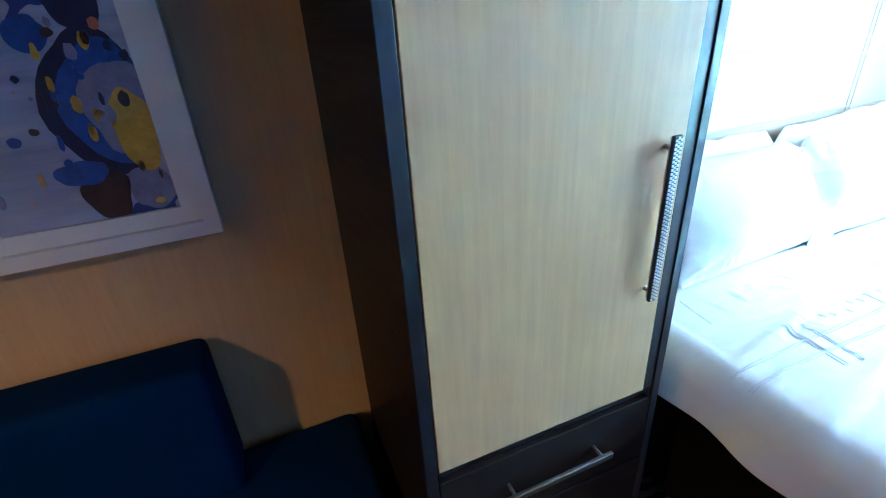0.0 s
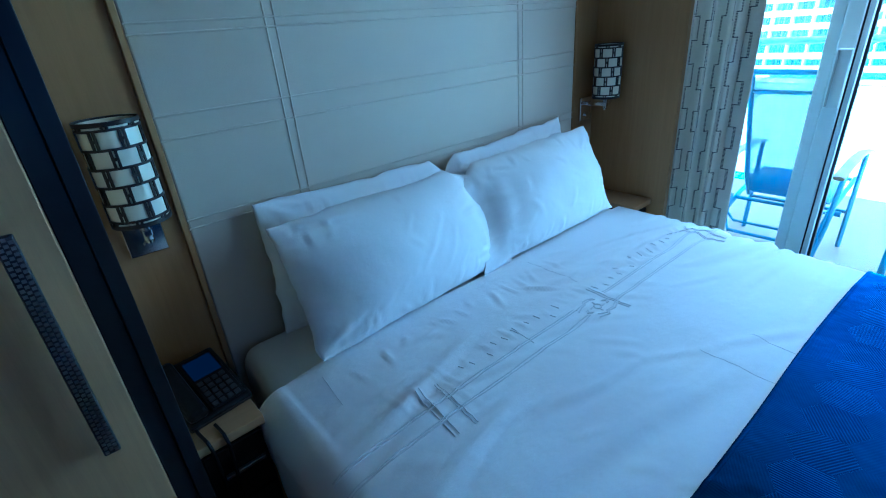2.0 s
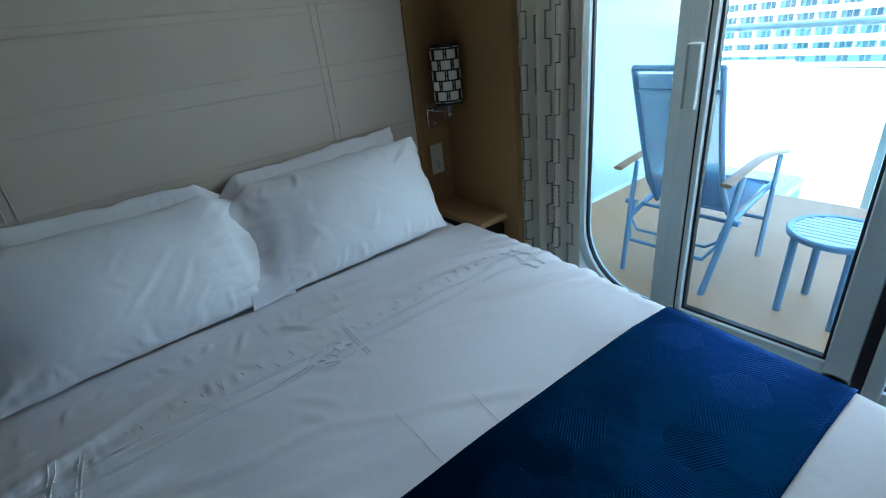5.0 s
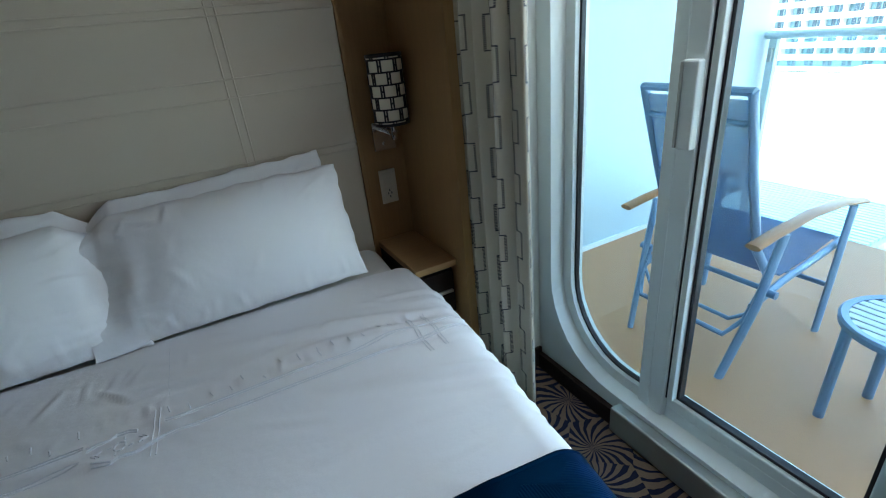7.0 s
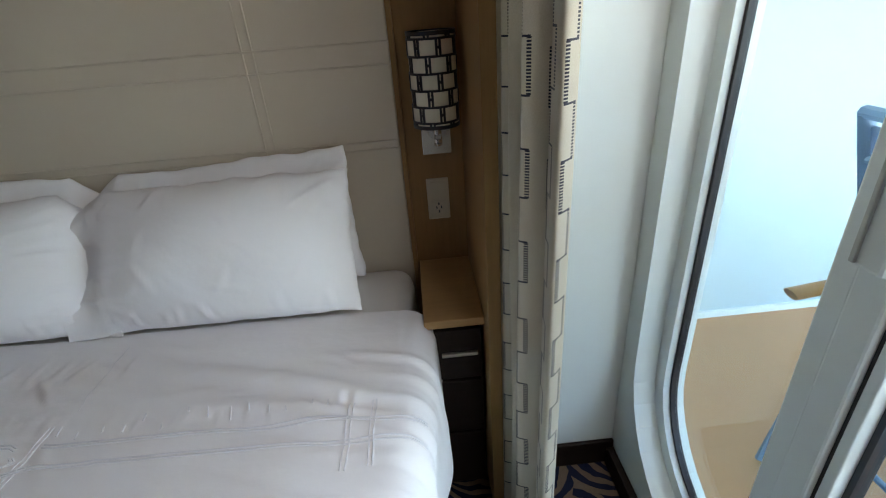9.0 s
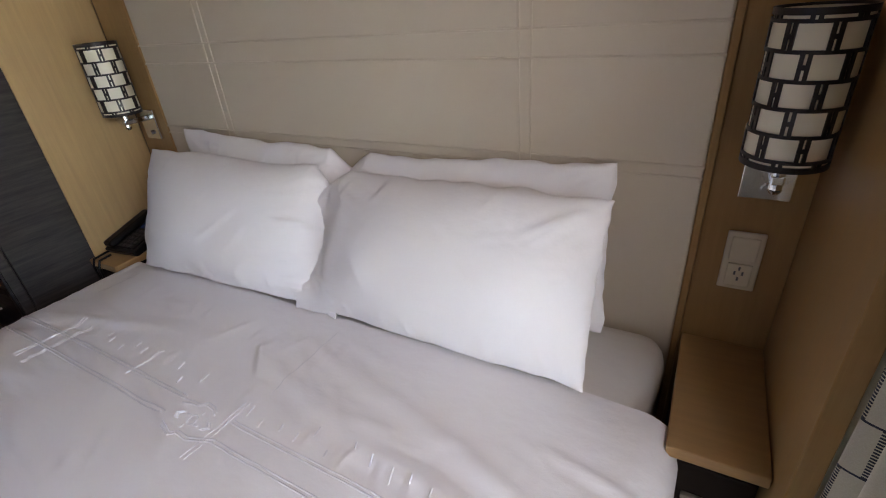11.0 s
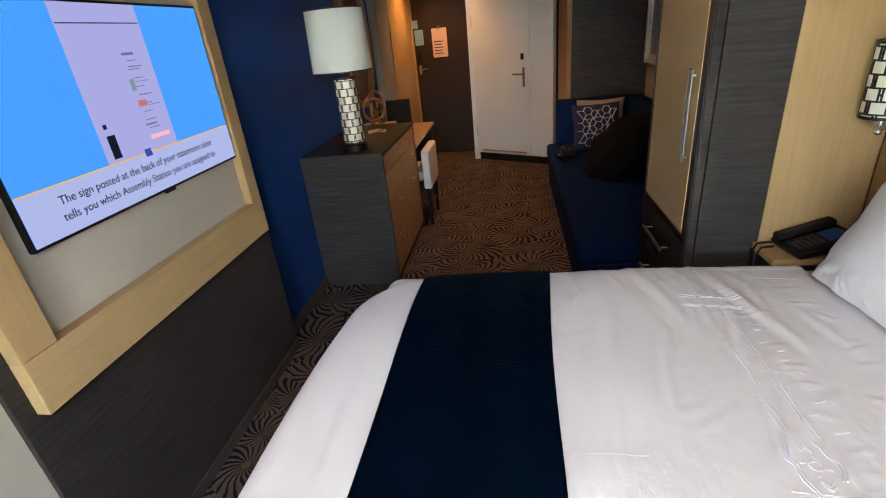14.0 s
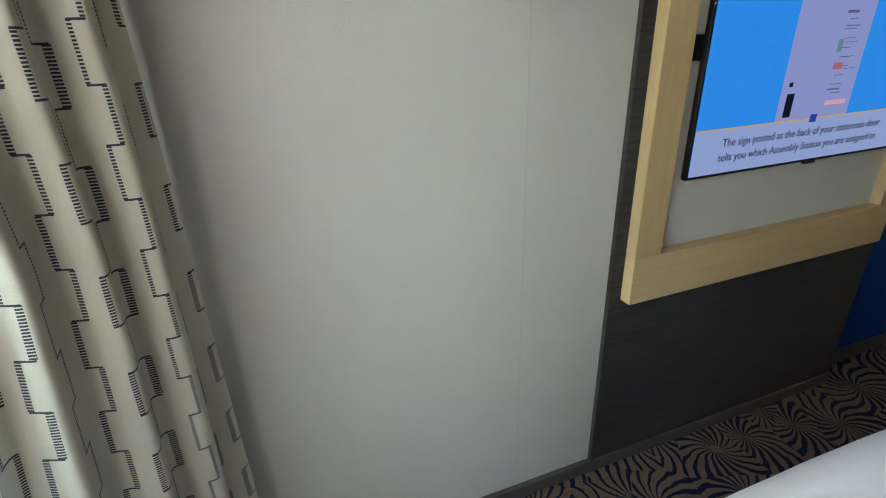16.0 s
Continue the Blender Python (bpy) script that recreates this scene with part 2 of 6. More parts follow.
def glow(name, col, strength):
    m, nt, b = _principled(name)
    b.inputs["Base Color"].default_value = (0.002, 0.002, 0.002, 1)
    b.inputs["Roughness"].default_value = 0.25
    b.inputs["Emission Color"].default_value = (*col, 1)
    b.inputs["Emission Strength"].default_value = strength
    b.inputs["Specular IOR Level"].default_value = 0.03
    return m


def painting_mat(seed):
    """Loose abstract painting: pale washes at one end, blue, ochre and umber strokes."""
    m, nt, b = _principled("painting")
    v = _coords(nt, (1, 1, 1))
    wash = _noise(nt, _coords(nt, (2, 1, 16)), 2.0 + seed, 4, 0.6)
    blot = _noise(nt, v, 5.0 + seed, 3, 0.6)
    spots = _noise(nt, v, 21.0, 4, 0.7)
    c = _mix(nt, wash, (0.10, 0.17, 0.32), (0.62, 0.60, 0.66))
    c = _mix(nt, _math(nt, "GREATER_THAN", blot, 0.60), c, (0.02, 0.05, 0.22))
    c = _mix(nt, _math(nt, "LESS_THAN", blot, 0.36), c, (0.05, 0.025, 0.02))
    c = _mix(nt, _math(nt, "GREATER_THAN", spots, 0.66), c, (0.55, 0.25, 0.12))
    nt.links.new(c, b.inputs["Base Color"])
    b.inputs["Roughness"].default_value = 0.4
    _bump(nt, b, spots, 0.3, 0.001)
    return m


def sling_mat():
    m = mat("blue_sling_mesh", (0.065, 0.180, 0.36), 0.7, 0.15, 8, 900, 0.4)
    nt = m.node_tree
    tr, mx = nt.nodes.new("ShaderNodeBsdfTransparent"), nt.nodes.new("ShaderNodeMixShader")
    mx.inputs[0].default_value = 0.36
    nt.links.new(nt.nodes["Principled BSDF"].outputs[0], mx.inputs[1])
    nt.links.new(tr.outputs[0], mx.inputs[2])
    nt.links.new(mx.outputs[0], nt.nodes["Material Output"].inputs[0])
    return m


CARPET, CURTAIN, RUNNER = carpet_mat(), curtain_mat(), runner_mat()
MAPLE = wood("maple_veneer", (0.52, 0.335, 0.16), 0.38)
MAPLE_H = wood("maple_veneer_level", (0.57, 0.375, 0.185), 0.38, (1.2, 26, 26))
# Wardrobe door maple: warm lamp light put in as a redder tone
MAPLE_WARM = wood("maple_veneer_warm_lit", (0.47, 0.287, 0.138), 0.40, var=0.28)
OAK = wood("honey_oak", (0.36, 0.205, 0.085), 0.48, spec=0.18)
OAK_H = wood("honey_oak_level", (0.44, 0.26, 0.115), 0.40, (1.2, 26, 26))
DARK = wood("dark_laminate", (0.046, 0.041, 0.038), 0.5, (1.5, 1.5, 26), 0.80, spec=0.22, contrast=1.9)
ESPRESSO = wood("espresso_laminate", (0.016, 0.011, 0.009), 0.45, (1.5, 1.5, 40), 0.45, spec=0.2)
DOORBROWN = wood("dark_walnut", (0.034, 0.022, 0.016), 0.5, (1.5, 40, 40), 0.35, spec=0.2)
FRAMEBLK = mat("dark_edge_trim", (0.012, 0.012, 0.014), 0.4, 0.2, bump=0.02)
CREAM = mat("cream_wall_vinyl", (0.53, 0.48, 0.405), 0.6, 0.06, 3, 260, 0.4, stretch=(1.6, 1, 0.5))
WHITEP = mat("white_painted_metal", (0.73, 0.79, 0.78), 0.4, 0.03, 3, 200, 0.05)
BLUEW = mat("deep_blue_wall", (0.001, 0.058, 0.25), 0.6, 0.08, 3, 300, 0.15, spec=0.15)
# Unseen ceiling: colour darkened and warmed to tone down the bounced light
CEIL = mat("dimmed_ceiling_panel", (0.32, 0.275, 0.225), 0.7, 0.03)
HEADB = mat("ivory_padded_vinyl", (0.56, 0.475, 0.375), 0.55, 0.03, 4, 300, 0.25)
LINEN = cloth("white_linen", (0.90, 0.88, 0.88), crease=0.36)
PILLOW = cloth("white_pillowcase", (0.91, 0.89, 0.89), crease=0.34)
SHEET = cloth("ivory_sheet", (0.80, 0.78, 0.74), crease=0.3)
STITCH = cloth("white_embroidery", (0.78, 0.77, 0.79), crease=0.1)
SKIRT = cloth("dark_bed_base_fabric", (0.008, 0.007, 0.007), crease=0.2, sheen=0.0, spec=0.05)
SOFA = cloth("navy_upholstery", (0.001, 0.015, 0.060), crease=0.15, weave=420, sheen=0.0, var=0.25, spec=0.06)
NAVY = cloth("navy_cushion_cloth", (0.02, 0.022, 0.05), crease=0.3)
BLACKC = cloth("black_nylon", (0.0015, 0.0015, 0.002), crease=0.6, sheen=0.0, spec=0.12)
BEIGEC = cloth("beige_cushion_cloth", (0.42, 0.36, 0.30), crease=0.4)
WHITEL = mat("white_leather", (0.72, 0.71, 0.69), 0.45, 0.05, bump=0.15)
CHROME = mat("chrome", (0.75, 0.75, 0.76), 0.1, 0.03, metal=1.0, bump=0.0)
STEEL = mat("brushed_steel", (0.62, 0.60, 0.56), 0.3, 0.08, metal=1.0, bump=0.05)
PIERGREY = mat("pale_grey_laminate", (0.30, 0.29, 0.28), 0.5, 0.08, 4, 120, 0.1)
SEAM = mat("cream_seam_filler", (0.46, 0.415, 0.35), 0.7, 0.05, bump=0.05)
DSTEEL = mat("dark_satin_metal", (0.20, 0.195, 0.19), 0.35, 0.1, metal=0.8, bump=0.03)
HAMMER = mat("hammered_pewter", (0.10, 0.10, 0.105), 0.5, 0.5, 40, 170, 0.9, metal=1.0, dist=0.003)
LATT = mat("dark_bronze_lattice", (0.016, 0.013, 0.012), 0.38, 0.3, bump=0.03)
SHADEC = mat("ivory_glass_shade", (0.82, 0.77, 0.62), 0.35, 0.04, bump=0.02)
LINENSH = cloth("pale_lamp_linen", (0.72, 0.76, 0.70), crease=0.03, weave=300)
PLASTW = mat("ivory_plastic", (0.70, 0.62, 0.49), 0.4, 0.03, bump=0.02)
BLACKP = mat("black_plastic", (0.007, 0.007, 0.008), 0.4, 0.2, bump=0.04, spec=0.25)
KEYP = mat("dark_key_plastic", (0.035, 0.035, 0.038), 0.45, 0.1, bump=0.02)
GREYP = mat("grey_plastic", (0.10, 0.10, 0.105), 0.4, 0.1, bump=0.03)
WHITEFR = mat("white_picture_frame", (0.72, 0.68, 0.62), 0.45, 0.04, bump=0.05)
BASEB = mat("grey_brown_baseboard", (0.085, 0.075, 0.068), 0.55, 0.2, 6, 120, 0.1, spec=0.25)
PAPER = mat("paper", (0.78, 0.74, 0.68), 0.7, 0.04, bump=0.05)
PINKP = mat("notice_print", (0.70, 0.48, 0.38), 0.6, 0.1, 30, bump=0.05)
TEALP = mat("teal_plastic", (0.19, 0.38, 0.50), 0.4, 0.06, bump=0.02)
INK = mat("printed_ink", (0.05, 0.05, 0.06), 0.6, 0.1, bump=0.0)
DECKTAN = mat("tan_deck_coating", (0.47, 0.228, 0.110), 0.6, 0.08, 5, 120, 0.25)
CHAIRAL = mat("blue_grey_aluminium", (0.15, 0.265, 0.40), 0.38, 0.06, bump=0.03, metal=0.3)
SLING = sling_mat()
TEAK = wood("teak", (0.36, 0.16, 0.05), 0.4, (1.2, 26, 26))
GASKET = mat("black_gasket", (0.010, 0.011, 0.016), 0.5, 0.1, bump=0.05)
ALU = mat("grey_threshold_metal", (0.42, 0.44, 0.42), 0.35, 0.1, metal=0.7, bump=0.08)
DIVIDER = mat("white_divider_panel", (0.47, 0.61, 0.65), 0.35, 0.03, bump=0.03)
COPPER = mat("aged_copper_brown", (0.26, 0.15, 0.085), 0.38, 0.35, 20, 90, 0.25, metal=0.8)
CONCRETE = mat("pale_dock_concrete", (0.26, 0.255, 0.24), 0.8, 0.08, 0.05, 2.0, 0.2)
SHIPW = mat("white_ship_steel", (0.46, 0.47, 0.48), 0.5, 0.04, 0.4, 6.0, 0.05)
# Balcony shade is painted into this blue-grey back of the white ship
SHIPB = mat("balcony_back_shade_tone", (0.12, 0.24, 0.29), 0.5, 0.2, 0.6, 5.0, 0.05)
SHIPG = mat("dark_cabin_glass", (0.035, 0.085, 0.13), 0.15, 0.2, 1.0, 8.0, 0.0)
LOUVRE = mat("turquoise_louvre_paint", (0.42, 0.70, 0.71), 0.45, 0.06, bump=0.05)
BRONZE = mat("antique_gold", (0.36, 0.22, 0.10), 0.4, 0.3, 25, 120, 0.4, metal=0.7)
MIRROR = mat("mirror_silver", (0.9, 0.9, 0.9), 0.09, 0.0, metal=1.0, bump=0.0)
GLASS = glass_mat("window_glass", (0.80, 0.945, 0.985))
RAILG = glass_mat("rail_glass", (0.85, 0.97, 0.98))
CRYST = glass_mat("crystal", (0.95, 0.97, 1.0))


# ---- building helpers ----
def origin(ob):
    p = Vector((0, 0, 0))
    while ob is not None:
        p += ob.location
        ob = ob.parent
    return p


def thing(name, label, category, at=(0, 0, 0), group="", kind=""):
    e = new(name)
    e.empty_display_size = 0.05
    e.location = at
    return tagged(e, label, category, group, kind)


def part(name, bm, material, parent=None, label="", smooth=False, angle=40):
    """Links a bmesh, given in world places, as one mesh object under a thing or part."""
    if parent is not None:
        bmesh.ops.translate(bm, verts=bm.verts, vec=-origin(parent))
    me = bpy.data.meshes.new(name)
    if smooth:
        for f in bm.faces:
            f.smooth = True
        for e in bm.edges:
            if len(e.link_faces) == 2 and e.calc_face_angle(0) > radians(angle):
                e.smooth = False
    bm.to_mesh(me)
    bm.free()
    me.materials.append(material)
    ob = new(name, me)
    ob.parent = parent
    return tagged(ob, label)


def bx(x0, x1, y0, y1, z0, z1, bev=0.0, bm=None, seg=2):
    own = bmesh.new()
    r = bmesh.ops.create_cube(own, size=1)
    for v in r["verts"]:
        v.co = Vector(((x0 + x1) / 2 + v.co.x * (x1 - x0), (y0 + y1) / 2 + v.co.y * (y1 - y0), (z0 + z1) / 2 + v.co.z * (z1 - z0)))
    if bev:
        bmesh.ops.bevel(own, geom=own.edges[:], offset=bev, segments=seg, profile=0.5, affect="EDGES")
    if bm is None:
        return own
    return join(bm, own)


def join(bm, other):
    me = bpy.data.meshes.new("tmp")
    other.to_mesh(me)
    other.free()
    bm.from_mesh(me)
    bpy.data.meshes.remove(me)
    return bm


def rod(p0, p1, r0, r1=None, seg=14, bm=None):
    r1 = r0 if r1 is None else r1
    own = bmesh.new()
    p0, p1 = Vector(p0), Vector(p1)
    d = p1 - p0
    bmesh.ops.create_cone(own, cap_ends=True, segments=seg, radius1=r0, radius2=r1, depth=d.length)
    bmesh.ops.transform(own, matrix=Matrix.Translation((p0 + p1) / 2) @ d.to_track_quat("Z", "Y").to_matrix().to_4x4(), verts=own.verts)
    return own if bm is None else join(bm, own)


def sweep(points, rx, ry=None, seg=8, bm=None, closed=False, up=(0, 0, 1)):
    """A tube of elliptic section along points."""
    ry = rx if ry is None else ry
    own = bm if bm is not None else bmesh.new()
    pts = [Vector(p) for p in points]
    rings = []
    n = len(pts)
    for i, p in enumerate(pts):
        a = pts[(i - 1) % n] if (closed or i > 0) else p
        c = pts[(i + 1) % n] if (closed or i < n - 1) else p
        t = (c - a).normalized()
        s = t.cross(Vector(up))
        if s.length < 1e-4:
            s = t.cross(Vector((1, 0, 0)))
        s.normalize()
        w = s.cross(t).normalized()
        rings.append([own.verts.new(p + s * (rx * math.cos(2 * math.pi * k / seg)) + w * (ry * math.sin(2 * math.pi * k / seg))) for k in range(seg)])
    for i in range(n if closed else n - 1):
        a, b = rings[i], rings[(i + 1) % n]
        for k in range(seg):
            own.faces.new((a[k], a[(k + 1) % seg], b[(k + 1) % seg], b[k]))
    if not closed:
        own.faces.new(rings[0][::-1])
        own.faces.new(rings[-1])
    bmesh.ops.recalc_face_normals(own, faces=own.faces)
    return own


def lathe(profile, cx, cy, seg=32, bm=None):
    own = bm if bm is not None else bmesh.new()
    rings = [[own.verts.new((cx + r * math.cos(2 * math.pi * k / seg), cy + r * math.sin(2 * math.pi * k / seg), z)) for k in range(seg)] for r, z in profile]
    for a, b in zip(rings, rings[1:]):
        for k in range(seg):
            own.faces.new((a[k], a[(k + 1) % seg], b[(k + 1) % seg], b[k]))
    return own


def extrude_outline(pts, axis, a, b):
    """A closed outline of two coordinates, given depth from a to b along axis 'x', 'y' or 'z'."""
    own = bmesh.new()
    def put(p, d):
        return own.verts.new((d, p[0], p[1]) if axis == "x" else (p[0], d, p[1]) if axis == "y" else (p[0], p[1], d))
    lo, hi = [put(p, a) for p in pts], [put(p, b) for p in pts]
    own.faces.new(lo[::-1])
    own.faces.new(hi)
    n = len(pts)
    for i in range(n):
        own.faces.new((lo[i], lo[(i + 1) % n], hi[(i + 1) % n], hi[i]))
    bmesh.ops.recalc_face_normals(own, faces=own.faces)
    return own


def ring_outline(outer, inner, axis, a, b):
    """A frame between two outlines with as many points, from a to b along axis."""
    own = bmesh.new()
    def put(p, d):
        return own.verts.new((d, p[0], p[1]) if axis == "x" else (p[0], d, p[1]) if axis == "y" else (p[0], p[1], d))
    n = len(outer)
    L = [[put(p, d) for p in o] for o, d in ((outer, a), (outer, b), (inner, b), (inner, a))]
    for i in range(n):
        j = (i + 1) % n
        for k in range(4):
            p, q = L[k], L[(k + 1) % 4]
            own.faces.new((p[i], p[j], q[j], q[i]))
    bmesh.ops.recalc_face_normals(own, faces=own.faces)
    return own


def writing(text, size, m, material, parent, name="lettering"):
    """Flat raised writing as a mesh at the pose m."""
    cu = bpy.data.curves.new("t", "FONT")
    cu.body, cu.size, cu.extrude = text, size, 0.0004
    tmp = bpy.data.objects.new("t", cu)
    scene.collection.objects.link(tmp)
    me = bpy.data.meshes.new_from_object(tmp.evaluated_get(bpy.context.evaluated_depsgraph_get()))
    bpy.data.objects.remove(tmp)
    bpy.data.curves.remove(cu)
    me.materials.clear()
    me.materials.append(material)
    ob = new(name, me)
    ob.parent = parent
    ob.matrix_basis = Matrix.Translation(-origin(parent)) @ m
    return ob


# ---- the cabin's shell ----
H = 2.15


def structure(name, bm, material, label, category="wall", smooth=False):
    ob = part(name, bm, material, None, label, smooth)
    return tagged(ob, label, category, "", "structure")


structure("floor", bx(-6.2, 1.50, -2.75, 0.12, -0.12, 0.0), CARPET, "brown patterned carpet with dark blue swirls", "floor")
structure("ceiling", bx(-6.2, 1.50, -2.75, 0.12, H, H + 0.1), CEIL, "plain cabin ceiling panels, coloured dark and warm to cut bounce", "ceiling")
structure("wall_north", bx(-6.2, 1.04, 0.012, 0.12, 0, H), MAPLE, "light maple veneer wall behind bed and sofa")
structure("wall_south", bx(-6.2, 1.50, -2.75, -2.54, 0, H), BLUEW, "deep blue painted cabin wall")
structure("wall_window_return", bx(1.052, 1.50, -0.26, 0.10, 0, H), WHITEP, "white painted wall beside the balcony window")
cream = structure("wall_cream", bx(-0.015, 1.50, -2.54, -2.462, 0, H), CREAM, "cream vinyl wall panels beside the television")
structure("trim_seam", bx(0.3034, 0.3046, -2.4628, -2.4612, 0.053, H - 0.001), SEAM, "fine seam between cream wall panels", "trim")
structure("wall_entry", bx(-6.2, -5.80, -2.75, 0.12, 0, H), DOORBROWN, "dark brown wall at the cabin entrance")
structure("baseboard_south", bx(-1.33, 1.44, -2.462, -2.440, 0, 0.052, 0.003), BASEB, "grey brown baseboard along the wall", "baseboard")
structure("baseboard_blue", bx(-2.03, -1.335, -2.54, -2.520, 0, 0.065, 0.003), BASEB, "grey brown baseboard under the blue wall", "baseboard")
structure("baseboard_window", bx(1.06, 1.45, -0.275, -0.26, 0, 0.10, 0.003), ESPRESSO, "dark baseboard below the white wall", "baseboard")
structure("baseboard_sill", bx(1.425, 1.45, -0.80, -0.276, 0, 0.075, 0.003), ESPRESSO, "dark baseboard below the window sill", "baseboard")

# dark laminate panel behind the television
structure("wall_tv_panel", bx(-1.33, -0.016, -2.539, -2.448, 0.053, H, 0.002), DARK, "dark wood laminate wall panel behind the television")
structure("trim_tv_panel", bx(-0.0155, -0.004, -2.461, -2.444, 0.053, H), DARK, "thin dark edge trim of the panel", "trim")

# the window wall: an opening with rounded lower corners on both sides
YA, YB, ZB, ZT = -0.335, -2.13, 0.13, 2.02


def opening(inset=0.0, y_hi=None, y_lo=None, n=9):
    """Outline (y, z) of the window opening: rounded below."""
    hi, lo = (YA if y_hi is None else y_hi) - inset, (YB if y_lo is None else y_lo) + inset
    b, t = ZB + inset, ZT - inset
    ry, rz = 0.34 - inset, 0.36 - inset
    pts = [(hi, t)]
    for i in range(n):
        a = math.pi / 2 * i / (n - 1)
        pts.append((hi - ry + ry * math.cos(a), b + rz - rz * math.sin(a)))
    for i in range(n):
        a = math.pi / 2 * i / (n - 1)
        pts.append((lo + ry - ry * math.sin(a), b + rz - rz * math.cos(a)))
    pts.append((lo, t))
    return pts


def squared(y_hi, y_lo, z0, z1, n=9):
    """The outer rectangle with as many points as opening()."""
    pts = [(y_hi, z1)]
    for i in range(n):
        pts.append((y_hi - 0.34 * max(0, i - (n - 1) / 2) / ((n - 1) / 2), z0 + 0.36 * max(0, (n - 1) / 2 - i) / ((n - 1) / 2)))
    for i in range(n):
        pts.append((y_lo + 0.34 * max(0, (n - 1) / 2 - i) / ((n - 1) / 2), z0 + 0.36 * max(0, i - (n - 1) / 2) / ((n - 1) / 2)))
    pts.append((y_lo, z1))
    return pts


structure("wall_east", ring_outline(squared(-0.26, -2.462, 0, H), opening(), "x", 1.45, 1.60), WHITEP, "white painted steel wall around the balcony window", "wall")
win = thing("window_1", "white framed balcony window with rounded lower corners", "window", (1.5, -1.2, 0.1), kind="structure")
part("frame", ring_outline(opening(-0.002), opening(0.045), "x", 1.515, 1.575), WHITEP, win)
part("gasket", ring_outline(opening(0.045), opening(0.054), "x", 1.534, 1.552), GASKET, win, "black rubber gasket")
part("mullion", bx(1.502, 1.58, -0.801, -0.755, 0.13, ZT, 0.005), WHITEP, win)
part("mullion", bx(1.50, 1.58, -1.585, -1.535, 0.13, ZT, 0.006), WHITEP, win)
pane = part("pane", extrude_outline([(y, z) for y, z in opening(0.05) if y > -0.74] + [(-0.76, 0.18), (-0.76, ZT - 0.05)], "x", 1.540, 1.546), GLASS, win, "clear fixed pane")
pane.visible_shadow = False
pane = part("pane", extrude_outline([(-1.58, ZT - 0.05), (-1.58, 0.18)] + [(y, z) for y, z in opening(0.05) if y < -1.62], "x", 1.540, 1.546), GLASS, win, "clear fixed pane")
pane.visible_shadow = False
structure("threshold", bx(1.405, 1.475, -1.62, -0.715, 0.0, 0.112, 0.008), ALU, "grey metal door threshold", "threshold")

# sliding balcony door
dr = thing("door_1", "closed sliding glass balcony door in a white frame", "door", (1.53, -1.15, 0.13), kind="structure")
part("stile", bx(1.495, 1.575, -0.860, -0.802, 0.135, ZT - 0.03, 0.005), WHITEP, dr)
part("groove", bx(1.508, 1.570, -0.8665, -0.8605, 0.215, ZT - 0.10), GASKET, dr, "black seal groove")
part("glazing_bead", bx(1.506, 1.572, -0.887, -0.867, 0.215, ZT - 0.10, 0.003), WHITEP, dr)
part("stile", bx(1.515, 1.575, -1.500, -1.415, 0.135, ZT - 0.03, 0.005), WHITEP, dr)
part("rail", bx(1.516, 1.574, -1.415, -0.8605, 0.135, 0.215, 0.005), WHITEP, dr)
part("rail", bx(1.516, 1.574, -1.415, -0.8605, ZT - 0.10, ZT - 0.03, 0.005), WHITEP, dr)
rect = lambda y0, y1, z0, z1: [(y0, z0), (y1, z0), (y1, z1), (y0, z1)]
part("gasket", ring_outline(rect(-1.4145, -0.8875, 0.2155, ZT - 0.1005), rect(-1.404, -0.898, 0.226, ZT - 0.111), "x", 1.530, 1.556), GASKET, dr, "black rubber gasket")
part("gasket", bx(1.508, 1.572, -1.534, -1.501, 0.135, ZT - 0.03), GASKET, dr, "black rubber seal")
pane = part("pane", bx(1.541, 1.547, -1.405, -0.897, 0.225, ZT - 0.111), GLASS, dr, "clear glass")
pane.visible_shadow = False
lt = part("latch", bx(1.468, 1.496, -0.862, -0.812, 1.085, 1.314, 0.006), WHITEP, dr, "white recessed pull")
part("pull", bx(1.462, 1.469, -0.822, -0.814, 1.09, 1.31, 0.002), ALU, lt, "grey pull edge")

# ---- headboard wall ----
hb = thing("headboard", "ivory padded headboard panel with piped seams", "headboard", (0.006, 0.0, 0.3))
part("panel", bx(-0.826, 0.838, -0.012, 0.011, 0.30, H - 0.002, 0.005), HEADB, hb)
for z in (1.566, 1.543, 1.370, 1.315, 1.113, 1.090):
    part("piping", sweep([(-0.826, -0.0125, z), (0.838, -0.0125, z)], 0.0024, 0.0027, 8), HEADB, hb, "", True)
for x in (-0.512, -0.486, 0.464, 0.490):
    part("piping", sweep([(x, -0.0125, 0.72), (x, -0.0125, H - 0.01)], 0.0024, 0.0027, 8), HEADB, hb, "", True)
structure("trim_headboard_west", bx(-0.842, -0.827, -0.016, 0.011, 0.3, H - 0.001, 0.002), OAK, "slim oak edge beside the headboard", "trim")
structure("trim_headboard_east", bx(0.839, 0.853, -0.016, 0.011, 0.3, H - 0.001, 0.002), OAK, "slim oak edge beside the headboard", "trim")
structure("wall_panel_west", bx(-1.0125, -0.843, -0.003, 0.011, 0.02, H - 0.001, 0.001), OAK, "honey oak wall panel beside the headboard")
structure("wall_panel_east", bx(0.854, 1.018, -0.003, 0.011, 0.02, H - 0.001, 0.001), OAK, "honey oak wall panel beside the headboard")
structure("trim_shadow_west", bx(-1.0195, -1.0130, -0.001, 0.011, 0.02, H - 0.001), GASKET, "dark shadow joint between wood panels", "trim")
